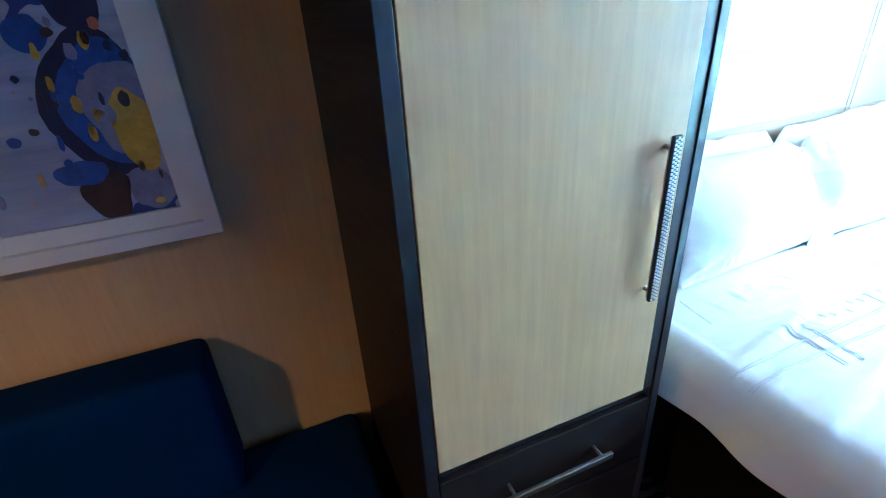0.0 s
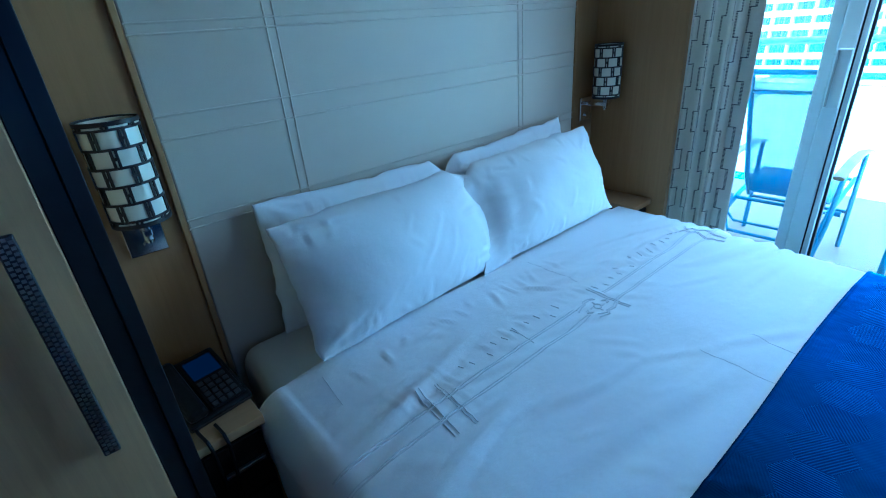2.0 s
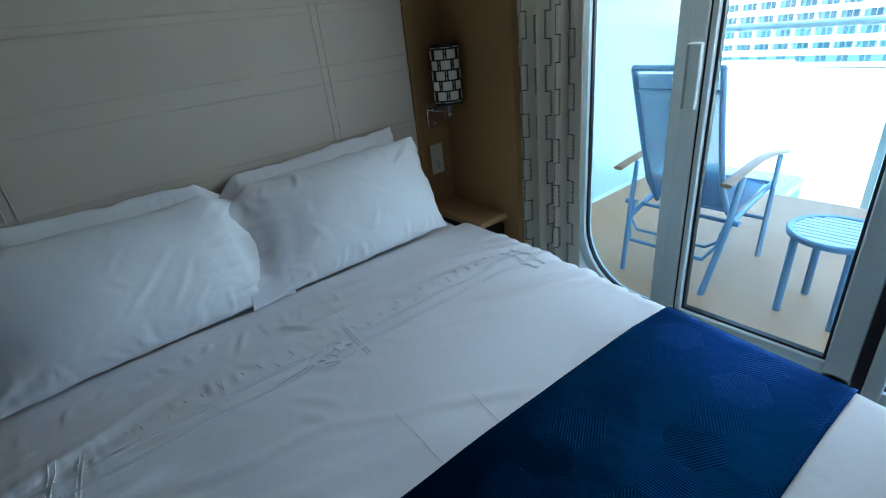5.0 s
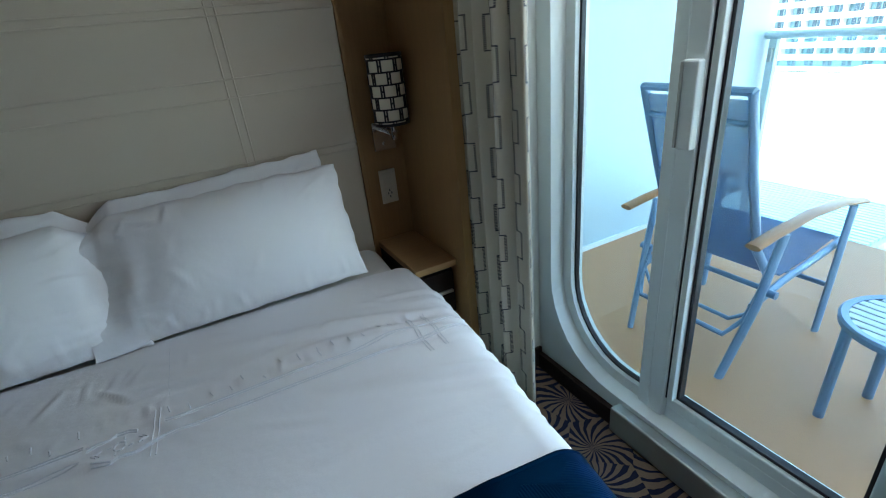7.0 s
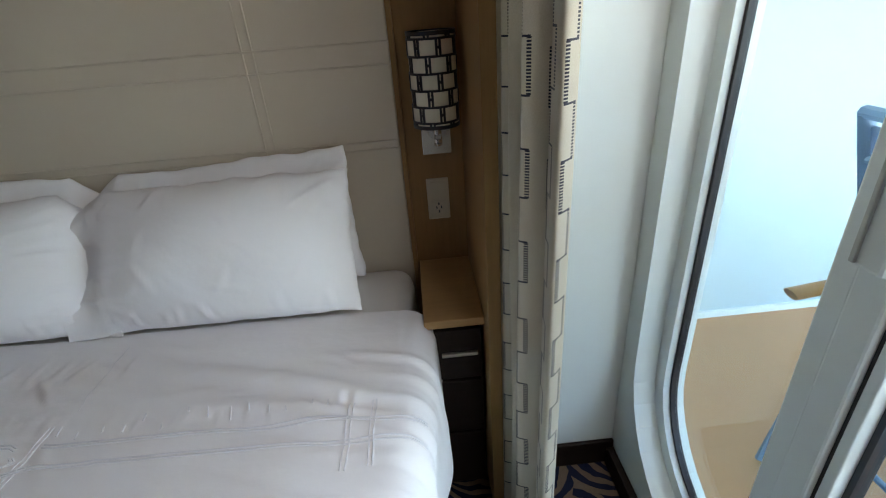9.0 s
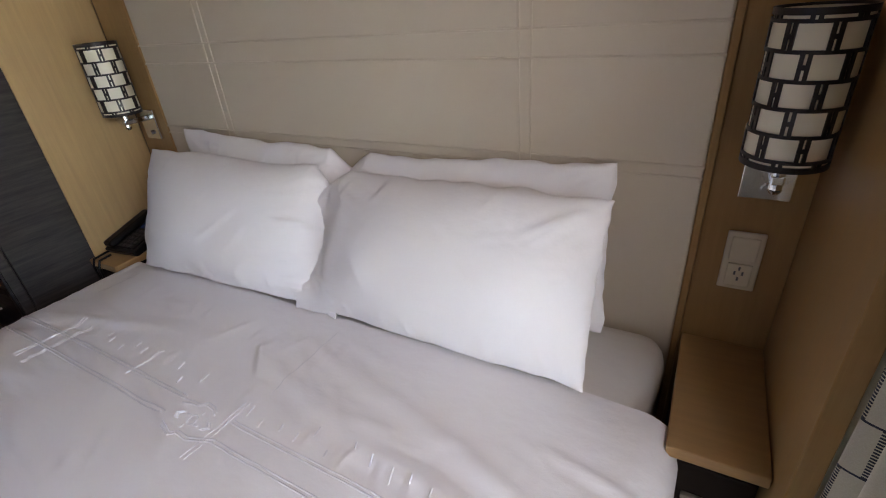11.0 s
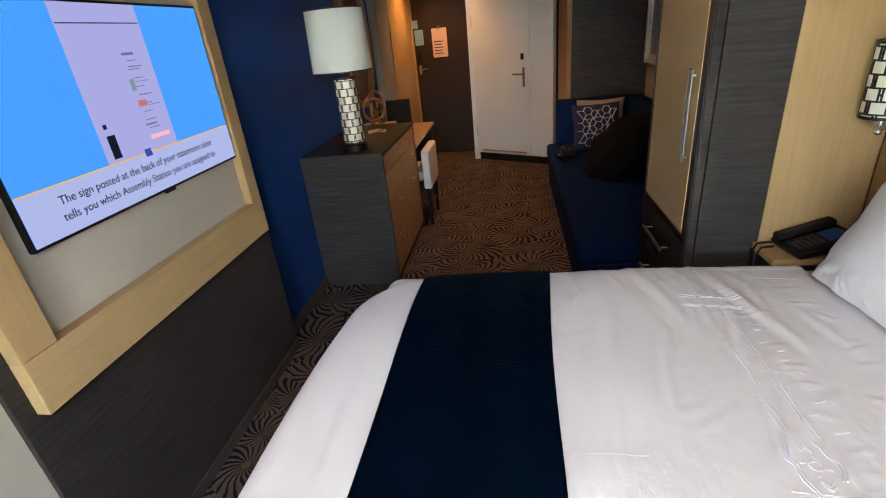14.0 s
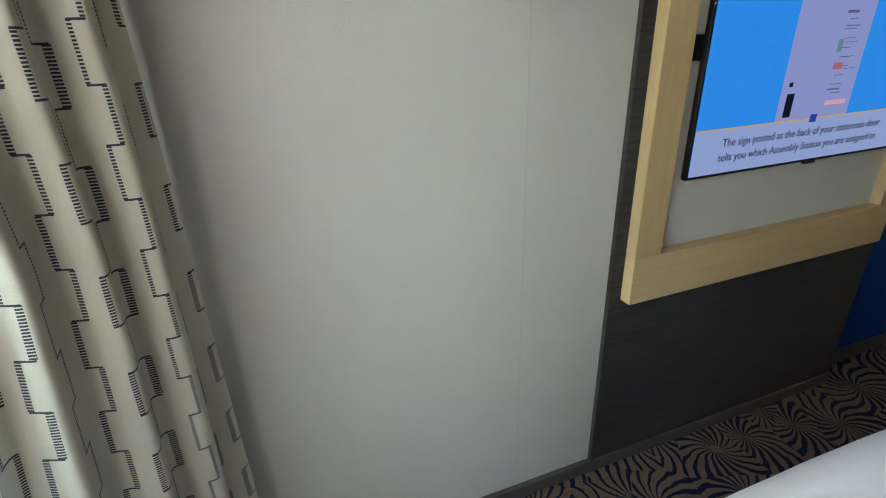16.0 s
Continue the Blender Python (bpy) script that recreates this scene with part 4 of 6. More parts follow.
def pillow(label, w, h, d, m, seed, mouth):
    """A stuffed pillowcase standing on its long side, in its own x (width), z (height), y (depth)."""
    t = thing("pillow", label, "pillow", m.translation, "bed pillows")
    n, k = 84, 50
    pick = random.Random(int(seed * 10))
    tucks = []
    for cu in (-1, 1):
        for cv in (-1, 1):
            for q in range(5):
                a = math.atan2(-cv * 0.6, -cu) + pick.uniform(-0.55, 0.55)
                s, e = pick.uniform(0.10, 0.2), pick.uniform(0.35, 0.75)
                tucks.append((cu + s * math.cos(a), cv + s * math.sin(a), cu + e * math.cos(a), cv + e * math.sin(a), pick.uniform(0.020, 0.040), pick.uniform(0.0015, 0.005)))
    for q in range(16):
        u0, v0 = pick.uniform(-0.85, 0.85), (-0.98 if q % 3 else 0.98)
        tucks.append((u0, v0, u0 + pick.uniform(-0.1, 0.1), v0 * (1 - pick.uniform(0.25, 0.55)), pick.uniform(0.014, 0.028), pick.uniform(0.002, 0.005)))
    for q in range(9):
        v0 = -0.9 + 0.2 * q + pick.uniform(-0.12, 0.12)
        tucks.append((mouth * 1.0, v0, mouth * pick.uniform(0.35, 0.65), v0 * 0.8 + pick.uniform(-0.15, 0.15), pick.uniform(0.022, 0.05), pick.uniform(0.0005, 0.0036)))
    for q in range(14):
        u0, v0, g = pick.uniform(-0.8, 0.8), pick.uniform(-0.8, 0.7), pick.uniform(-1.2, 1.2)
        n0 = pick.uniform(0.12, 0.4)
        tucks.append((u0, v0, u0 + n0 * math.cos(g), v0 + n0 * math.sin(g), pick.uniform(0.016, 0.03), pick.uniform(0.0006, 0.0018)))
    for q in range(4):
        u0, v0 = pick.uniform(-0.5, 0.4), pick.uniform(-0.5, 0.4)
        tucks.append((u0, v0, u0 + pick.uniform(-0.15, 0.3), v0 + pick.uniform(0.25, 0.5), 0.03, pick.uniform(0.001, 0.003)))
    # the loose open end of the case folds over along the mouth
    tucks.append((mouth * 0.74, -0.95, mouth * 0.69, 0.70, 0.075, 0.0026))
    tucks.append((mouth * 0.90, -0.85, mouth * 0.86, 0.90, 0.050, 0.0020))
    tucks.append((mouth * 0.96, -0.30, mouth * 0.58, -0.72, 0.050, 0.0024))
    own = bmesh.new()
    sides = []
    for s in (1, -1):
        g = []
        for j in range(k + 1):
            row = []
            for i in range(n + 1):
                u, v = 2 * i / n - 1, 2 * j / k - 1
                body = (max(0.0, 1 - abs(u) ** 2.4) * max(0.0, 1 - abs(v) ** 2.0)) ** 0.75
                if mouth:
                    e = max(0.0, (u * mouth - 0.76) / 0.24)
                    body *= 1 - 0.8 * e
                pinch_x = (1 - 0.035 * (1 - v * v) * (abs(u) ** 3)) * (1 - 0.012 * abs(v) ** 8 * abs(u) ** 6)
                pinch_z = (1 - 0.042 * (1 - u * u) ** 0.8 * (abs(v) ** 3)) * (1 - 0.02 * abs(u) ** 8 * abs(v) ** 6)
                x, z = u * w / 2 * pinch_x, v * h / 2 * pinch_z
                q = Vector((u * 1.5 + seed, v * 1.1, s * 0.7 + seed))
                wr = 0.009 * noise.noise(q * 1.2) + 0.003 * noise.noise(q * 3.0) * body
                wr += 1.7 * s * sum(crease(u, v, *f) for f in tucks)
                hem = max(abs(u), abs(v)) ** 10
                wr += 0.013 * hem * math.sin(u * 11 + v * 7 + seed) + 0.010 * hem * noise.noise((u * 9, v * 9, seed))
                flap = max(0.0, (u * mouth - 0.74) / 0.26) if mouth else 0.0
                y = s * (d / 2 * body + 0.0025) + wr * min(1.0, 0.35 + body) + flap * (0.016 * math.sin(v * 5 + seed) - 0.014)
                z -= (0.055 * flap * max(0.0, v) ** 2 + 0.012 * flap) * h / 0.4
                y -= 0.018 * flap * max(0.0, -v) * (1 if d > 0.2 else 0)
                x += mouth * flap * (0.016 - 0.020 * v)
                x += 0.007 * abs(u) ** 8 * noise.noise((seed, v * 4.5, u)) * math.copysign(1, u)
                z += 0.007 * abs(v) ** 8 * noise.noise((u * 5.5, seed + 3, v))
                slump = -0.012 * (1 - v) * body
                sag = 0.012 * noise.noise((u * 1.4 + seed, 0.2, seed)) * (1 if v > 0 else 0.2) * abs(v)
                row.append(own.verts.new(m @ Vector((x, y, z + slump + sag + h / 2))))
            g.append(row)
        for a, b in zip(g, g[1:]):
            for i in range(n):
                own.faces.new((a[i], a[i + 1], b[i + 1], b[i]) if s < 0 else (a[i], b[i], b[i + 1], a[i + 1]))
        sides.append(g)
    a, b = sides
    loop = lambda q: [q[0][i] for i in range(n)] + [q[j][n] for j in range(k)] + [q[k][i] for i in range(n, 0, -1)] + [q[j][0] for j in range(k, 0, -1)]
    p, q = loop(a), loop(b)
    for i in range(len(p)):
        own.faces.new((p[i], p[(i + 1) % len(p)], q[(i + 1) % len(p)], q[i]))
    bmesh.ops.recalc_face_normals(own, faces=own.faces)
    for v in own.verts:
        v.co.z = max(v.co.z, 0.738)
    part("case", own, PILLOW, t, "", True, 85)
    return t


def leaning(x, y, z, lean, turn=0.0, roll=0.0):
    return Matrix.Translation((x, y, z)) @ Matrix.Rotation(radians(turn), 4, "Z") @ Matrix.Rotation(radians(roll), 4, "Y") @ Matrix.Rotation(radians(-lean), 4, "X")


pillow("plump white pillow leaning on the headboard behind another", 0.71, 0.39, 0.15, leaning(-0.335, -0.105, 0.725, 8, 0, 2), 3.0, 1)
pillow("plump white pillow leaning on the headboard behind another", 0.715, 0.388, 0.15, leaning(0.345, -0.105, 0.725, 8, 0, -2), 9.0, -1)
pillow("creased white pillow leaning on another pillow", 0.735, 0.378, 0.225, leaning(-0.322, -0.302, 0.743, 25, 4, 1), 5.0, 1)
pillow("creased white pillow leaning on another pillow", 0.735, 0.382, 0.225, leaning(0.343, -0.300, 0.743, 25, -3, -2), 7.5, -1)

# ---- wardrobe ----
wd = thing("wardrobe", "tall wardrobe with maple door, dark edges and drawers below", "wardrobe", (-1.32, -0.29, 0.0))
part("side_panel", bx(-1.045, -1.0205, -0.541, -0.323, 0.0, H - 0.002, 0.002), DARK, wd, "dark laminate end panel")
part("corner_post", bx(-1.045, -1.0205, -0.575, -0.5445, 0.0, H - 0.002, 0.002), DARK, wd, "dark laminate corner post")
part("filler_panel", bx(-1.045, -1.0206, -0.322, -0.002, 0.0, H - 0.002, 0.001), MAPLE, wd, "maple inner side panel")
part("side_panel", bx(-1.615, -1.590, -0.575, -0.002, 0.0, H - 0.002, 0.002), ESPRESSO, wd, "dark end panel")
part("back", bx(-1.589, -1.041, -0.03, -0.003, 0.0, H - 0.003), ESPRESSO, wd)
part("edge_trim", bx(-1.041, -1.0200, -0.583, -0.576, 0.0, H - 0.002, 0.001), FRAMEBLK, wd)
part("edge_trim", bx(-1.616, -1.590, -0.583, -0.576, 0.0, H - 0.002, 0.001), FRAMEBLK, wd)
part("shelf", bx(-1.589, -1.042, -0.570, -0.031, 0.705, 0.727, 0.001), FRAMEBLK, wd)
dd = part("door", bx(-1.587, -1.070, -0.582, -0.562, 0.733, H - 0.02, 0.002), MAPLE_WARM, wd, "maple veneer door")
part("edge_trim", bx(-1.069, -1.042, -0.580, -0.562, 0.733, H - 0.02, 0.001), FRAMEBLK, dd)
hd = part("handle", bx(-1.123, -1.103, -0.606, -0.598, 1.006, 1.338, 0.002), HAMMER, dd, "hammered pewter bar handle")
own = bmesh.new()
for k in range(44):
    z = 1.010 + 0.0074 * k
    for o, zz in ((-0.0055, 0.0), (0.0, 0.0037), (0.0055, 0.0)):
        own = bx(-1.113 + o - 0.0022, -1.113 + o + 0.0022, -0.6075, -0.6062, z + zz, z + zz + 0.0042, 0, own)
part("stud_strip", own, STEEL, hd, "small raised bright studs")
part("grip", bx(-1.121, -1.105, -0.5975, -0.594, 1.009, 1.335, 0.001), STEEL, hd)
for z in (1.025, 1.315):
    part("post", rod((-1.1135, -0.594, z), (-1.1135, -0.582, z), 0.005), STEEL, hd)
for z0, z1 in ((0.503, 0.700), (0.296, 0.497), (0.09, 0.290)):
    w_ = part("drawer", bx(-1.587, -1.043, -0.582, -0.560, z0, z1, 0.002), ESPRESSO, wd, "dark drawer front")
    h_ = part("handle", bx(-1.455, -1.175, -0.622, -0.612, z1 - 0.095, z1 - 0.080, 0.002), STEEL, w_, "satin metal bar handle")
    for x in (-1.43, -1.20):
        part("post", rod((x, -0.612, z1 - 0.087), (x, -0.582, z1 - 0.087), 0.004), STEEL, h_)
part("plinth", bx(-1.589, -1.041, -0.555, -0.03, 0.0, 0.085), ESPRESSO, wd)


# ---- curtains ----
def curtain(name, label, pts, amp, folds, top, bottom, seed, flare=0.0):
    t = thing(name, label, "curtain", (pts[0][0], pts[0][1], bottom))
    own = bmesh.new()
    uv = own.loops.layers.uv.new("UVMap")
    segs = [Vector(p) for p in pts]
    lens = [0.0]
    for a, b in zip(segs, segs[1:]):
        lens.append(lens[-1] + (b - a).length)
    n, m = 150, 40
    cols, u, prev = [], [0.0], None
    for i in range(n + 1):
        s = lens[-1] * i / n
        k = max(j for j in range(len(segs) - 1) if lens[j] <= s + 1e-9)
        a, b = segs[k], segs[k + 1]
        d = (b - a).normalized()
        p = a + d * (s - lens[k])
        ph = 2 * math.pi * folds * i / n
        cols.append((p, Vector((-d.y, d.x)), ph))
        q = p + Vector((-d.y, d.x)) * amp * math.sin(ph)
        if prev is not None:
            u.append(u[-1] + (q - prev).length)
        prev = q
    g = []
    for j in range(m + 1):
        f = j / m
        z = top + (bottom - top) * f
        row = []
        for i, (p, nrm, ph) in enumerate(cols):
            o = amp * (0.75 + 0.35 * f) * math.sin(ph + 0.5 * noise.noise((i * 0.03, z * 0.8, seed))) + 0.010 * noise.noise((i * 0.05 + seed, z * 1.1, 0))
            p = p + (segs[0] - segs[1]).normalized() * flare * max(0.0, 1.25 - z) * (1 - i / n) ** 2
            row.append(own.verts.new((p.x + nrm.x * o, p.y + nrm.y * o, z)))
        g.append(row)
    for j in range(m):
        for i in range(n):
            fc = own.faces.new((g[j][i], g[j][i + 1], g[j + 1][i + 1], g[j + 1][i]))
            for lp, (ii, jj) in zip(fc.loops, ((i, j), (i + 1, j), (i + 1, j + 1), (i, j + 1))):
                lp[uv].uv = (u[ii], top + (bottom - top) * jj / m)
    part("cloth", own, CURTAIN, t, "", True, 89)
    part("track", bx(min(p[0] for p in pts) - 0.02, max(p[0] for p in pts) + 0.02, min(p[1] for p in pts), max(p[1] for p in pts), top, H - 0.001), WHITEP, t, "white ceiling track")
    return t


curtain("curtain", "gathered cream curtain with dark stepped ladder stitching beside the window", [(1.088, -0.285), (1.090, -0.60), (1.135, -0.620)], 0.034, 5, H - 0.03, 0.03, 2.0)
curtain("curtain", "gathered cream curtain with dark stepped ladder stitching beside the cream wall", [(1.35, -2.11), (1.23, -2.20), (1.125, -2.31), (1.15, -2.430)], 0.030, 4.5, H - 0.03, 0.03, 6.0, 0.14)

# ---- television and its frame ----
fr = thing("niche_surround", "maple veneer box frame around the television on the wall", "wall niche", (-0.66, -2.44, 0.74))
xo0, xo1, xi0, xi1, zo0, zo1, zi0, zi1 = -1.268, -0.050, -1.192, -0.150, 0.742, 1.98, 0.900, 1.82
yb_, yf_ = -2.447, -2.405
part("bottom_board", bx(xo0, xo1, yb_, yf_, zo0, zi0, 0.002), MAPLE_H, fr)
part("top_board", bx(xo0, xo1, yb_, yf_, zi1, zo1, 0.002), MAPLE_H, fr)
part("side_board", bx(xo0, xi0, yb_, yf_ - 0.0005, zi0 + 0.0005, zi1 - 0.0005, 0.002), MAPLE, fr)
part("side_board", bx(xi1, xo1, yb_, yf_ - 0.0005, zi0 + 0.0005, zi1 - 0.0005, 0.002), MAPLE, fr)
part("back_board", bx(xi0 + 0.001, xi1 - 0.001, -2.4475, -2.442, zi0 + 0.001, zi1 - 0.001), CREAM, fr, "cream recessed back")
tv = thing("television", "flat black television showing a blue safety slide", "television", (-0.70, -2.43, 1.12))
part("body", bx(-1.176, -0.204, -2.432, -2.412, 1.122, 1.712, 0.004), BLACKP, tv)
part("mount", bx(-0.90, -0.48, -2.4415, -2.4325, 1.25, 1.60, 0.003), BLACKP, tv)
part("side_bracket", bx(-0.2035, -0.158, -2.441, -2.424, 1.455, 1.520, 0.004), BLACKP, tv, "black bracket end beside the screen")
part("sensor", bx(-0.765, -0.715, -2.428, -2.414, 1.112, 1.1215, 0.003), BLACKP, tv, "small glossy sensor tab")
ys = -2.4108
SCRB, SCRW, SCRT = glow("screen_blue", (0.0, 0.245, 0.85), 0.032), glow("screen_white", (0.32, 0.52, 1.0), 0.021), glow("screen_text", (0.02, 0.04, 0.10), 0.006)
SCRG, SCRO = glow("screen_gold", (0.75, 0.5, 0.15), 0.022), glow("screen_pale", (0.31, 0.44, 0.95), 0.0205)
sn = part("screen", bx(-1.168, -0.212, -2.4125, ys, 1.132, 1.704), SCRB, tv, "lit blue picture")


def shown(name, x0, x1, z0, z1, material, lvl=1):
    return part(name, bx(x0, x1, ys - 0.0002, ys + 0.0003 * lvl, z0, z1), material, sn)


shown("caption_band", -1.168, -0.212, 1.132, 1.262, SCRW)
shown("gold_rule", -1.168, -0.212, 1.262, 1.266, SCRG)
shown("page", -0.842, -0.520, 1.266, 1.704, SCRO)
shown("page_rule", -0.838, -0.524, 1.650, 1.653, SCRT, 2)
shown("emblem", -0.705, -0.675, 1.252, 1.276, glow("screen_emblem", (0.02, 0.09, 0.6), 0.018), 3)
shown("print_bar", -0.580, -0.548, 1.276, 1.345, SCRT, 2)
shown("print_bar", -0.562, -0.548, 1.365, 1.378, SCRT, 2)
SCRP = glow("screen_print", (0.16, 0.17, 0.36), 0.02)
for x0, x1, z0, z1, mt in ((-0.77, -0.72, 1.56, 1.568, SCRP), (-0.79, -0.73, 1.525, 1.528, SCRP), (-0.80, -0.74, 1.48, 1.482, SCRP), (-0.735, -0.715, 1.455, 1.49, glow("screen_green", (0.20, 0.50, 0.62), 0.014)),
                           (-0.80, -0.74, 1.44, 1.442, SCRP), (-0.76, -0.72, 1.405, 1.425, glow("screen_red", (0.75, 0.30, 0.40), 0.014)), (-0.82, -0.765, 1.405, 1.407, SCRP), (-0.775, -0.72, 1.345, 1.350, SCRP), (-0.82, -0.725, 1.30, 1.314, glow("screen_salmon", (0.85, 0.55, 0.75), 0.02))):
    shown("print_bar", x0, x1, z0, z1, mt, 2)
for k in range(9):
    z = 1.335 + 0.026 * k
    shown("print_bar", -0.785 + 0.006 * (k % 3), -0.735 + 0.010 * (k % 2), z, z + 0.0022, SCRP, 2)
tm = lambda x, z: Matrix.Translation((x, ys + 0.0008, z)) @ pose(0, 0, 0, 90, 0, 180)
writing("The sign posted at the back of your stateroom door", 0.0335, tm(-0.322, 1.212), SCRT, sn)
writing("tells you which Assembly Station you are assigned to", 0.0335, tm(-0.316, 1.168), SCRT, sn)

# ---- dresser and desk ----
ds = thing("dresser", "low dresser with honey oak drawer fronts and dark laminate end", "dresser", (-2.53, -2.26, 0.0))
part("end_panel", bx(-2.055, -2.030, -2.535, -2.005, 0.0, 0.904, 0.002), DARK, ds, "dark laminate end panel")
part("end_panel", bx(-3.055, -3.030, -2.535, -2.005, 0.0, 0.880, 0.002), DARK, ds, "dark laminate end panel")
part("top", bx(-3.055, -2.0555, -2.535, -2.000, 0.880, 0.904, 0.002), ESPRESSO, ds, "dark glossy top")
part("carcass", bx(-3.029, -2.056, -2.53, -2.030, 0.0, 0.879), ESPRESSO, ds)
for x0, x1, zs in ((-2.545, -2.060, ((0.765, 0.875), (0.575, 0.760), (0.295, 0.570), (0.06, 0.290))), (-3.028, -2.550, ((0.765, 0.875), (0.575, 0.760), (0.06, 0.570)))):
    for z0, z1 in zs:
        q = part("drawer", bx(x0 + 0.002, x1 - 0.002, -2.030, -2.006, z0, z1, 0.002), OAK_H, ds, "honey oak drawer front")
        z = z1 - min(0.05, (z1 - z0) / 2)
        x = (x0 + x1) / 2
        part("knob", bx(x - 0.022, x + 0.022, -1.990, -1.982, z - 0.005, z + 0.005, 0.002), STEEL, q, "small satin metal pull")
        part("post", rod((x, -2.006, z), (x, -1.990, z), 0.004), STEEL, q)

dk = thing("desk", "honey oak writing desk beside the dresser", "desk", (-3.5, -2.26, 0.0))
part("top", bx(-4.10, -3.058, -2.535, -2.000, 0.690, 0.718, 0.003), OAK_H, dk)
part("side_panel", bx(-4.10, -4.075, -2.53, -2.03, 0.0, 0.689, 0.002), DARK, dk)
part("back_panel", bx(-4.074, -3.058, -2.535, -2.52, 0.30, 0.689, 0.002), DARK, dk)

bb = thing("desk_box", "dark upright folder box on the desk", "box", (-3.95, -2.3, 0.718))
part("body", bx(-4.00, -3.94, -2.44, -2.20, 0.7185, 0.975, 0.012), BLACKP, bb)

ch = thing("desk_chair", "white leather chair with black legs at the desk", "chair", (-3.28, -2.08, 0.0))
part("seat", bx(-3.48, -3.08, -2.30, -1.98, 0.40, 0.48, 0.02, seg=3), WHITEL, ch)
own = bx(-3.49, -3.07, -1.975, -1.905, 0.33, 0.66, 0.018, seg=3)
part("backrest", own, WHITEL, ch)
for x in (-3.46, -3.10):
    for y in (-2.28, -1.94):
        part("leg", rod((x, y, 0), (x, y, 0.40 if y < -2 else 0.33), 0.014, 0.020), BLACKP, ch)
part("stretcher", rod((-3.46, -1.94, 0.15), (-3.10, -1.94, 0.15), 0.009), BLACKP, ch)

tlamp = thing("table_lamp", "table lamp with pale drum shade and white brick-pattern base", "table lamp", (-2.20, -2.20, 0.904))
LX, LY = -2.165, -2.203
part("foot", lathe([(0.0, 0.905), (0.076, 0.905), (0.076, 0.945), (0.066, 0.955), (0.0, 0.955)], LX, LY), BLACKP, tlamp, "black round foot", True)
part("column", lathe([(0.0, 0.956), (0.064, 0.956), (0.064, 1.335), (0.0, 1.335)], LX, LY), SHADEC, tlamp, "white ceramic column", True)
part("lattice", lattice(LX, LY, 0.0645, 0.955, 1.340, 8, 8, 0.0042, 0.008, bmesh.new()), LATT, tlamp, "dark brick-pattern lattice")
part("stem", rod((LX, LY, 1.336), (LX, LY, 1.40), 0.012), LATT, tlamp)
part("shade", lathe([(0.176, 1.380), (0.163, 1.705), (0.161, 1.705), (0.174, 1.380), (0.176, 1.380)], LX, LY, 48), LINENSH, tlamp, "pale linen drum shade", True)
part("shade_rim", lathe([(0.1755, 1.374), (0.1770, 1.374), (0.1770, 1.381), (0.1755, 1.381), (0.1755, 1.374)], LX, LY, 48), LATT, tlamp, "dark rim")
part("shade_rim", lathe([(0.1625, 1.702), (0.1645, 1.702), (0.1645, 1.709), (0.1625, 1.709), (0.1625, 1.702)], LX, LY, 48), LATT, tlamp, "dark rim")
for k in range(3):
    a = 2 * math.pi * k / 3
    part("spider", rod((LX, LY, 1.395), (LX + 0.174 * math.cos(a), LY + 0.174 * math.sin(a), 1.385), 0.002, seg=6), LATT, tlamp)

cd = thing("folded_card", "white folded information card on the dresser", "card", (-2.72, -2.2, 0.904))
own = bmesh.new()
a = [own.verts.new(p) for p in ((-2.79, -2.30, 0.9055), (-2.66, -2.26, 0.9055), (-2.67, -2.13, 0.9065), (-2.80, -2.16, 0.9065), (-2.79, -2.225, 0.918), (-2.655, -2.19, 0.918))]
own.faces.new((a[0], a[1], a[5], a[4]))
own.faces.new((a[4], a[5], a[2], a[3]))
bmesh.ops.solidify(own, geom=own.faces[:], thickness=0.001)
sheet = part("sheet", own, PAPER, cd)
part("print_bar", bx(-2.735, -2.70, -2.20, -2.16, 0.9175, 0.9180), INK, sheet)

dec = thing("desk_ornament", "antique gold sculpted knot ornament on a wooden tray", "ornament", (-3.2, -2.40, 0.718))
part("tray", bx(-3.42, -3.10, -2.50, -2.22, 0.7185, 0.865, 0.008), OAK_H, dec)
for k in range(5):
    c = Vector((-3.35 + 0.045 * k, -2.34 - 0.03 * (k % 2), 0.955 + 0.050 * (k % 3)))
    pts = [c + Vector((0.070 * math.cos(t) * math.cos(k), 0.075 * math.cos(t) * math.sin(k * 1.7 + 1), 0.085 * math.sin(t))) for t in [2 * math.pi * i / 18 for i in range(18)]]
    part("loop", sweep(pts, 0.012, closed=True), BRONZE, dec, smooth=True)

mi = thing("wall_mirror", "tall rounded mirror in a wide copper-brown frame", "mirror", (-3.55, -2.53, 0.98))
oval = lambda a, b, p=2.6: [(-3.55 + a * math.copysign(abs(math.cos(t)) ** (2 / p), math.cos(t)), 1.50 + b * math.copysign(abs(math.sin(t)) ** (2 / p), math.sin(t))) for t in [2 * math.pi * i / 56 for i in range(56)]]
part("frame", ring_outline(oval(0.40, 0.52), oval(0.34, 0.46), "y", -2.538, -2.500), COPPER, mi, "copper-brown frame")
part("glass", extrude_outline(oval(0.341, 0.461), "y", -2.535, -2.520), MIRROR, mi)

# grey and warm wood panels between desk and entrance
structure("wall_pier_grey", bx(-4.60, -4.12, -2.538, -2.46, 0.0, H - 0.001, 0.002), PIERGREY, "pale grey laminate wall panel past the desk")
structure("wall_pier_oak", bx(-5.79, -4.61, -2.538, -2.45, 0.0, H - 0.001, 0.002), MAPLE, "maple panel by the entrance")

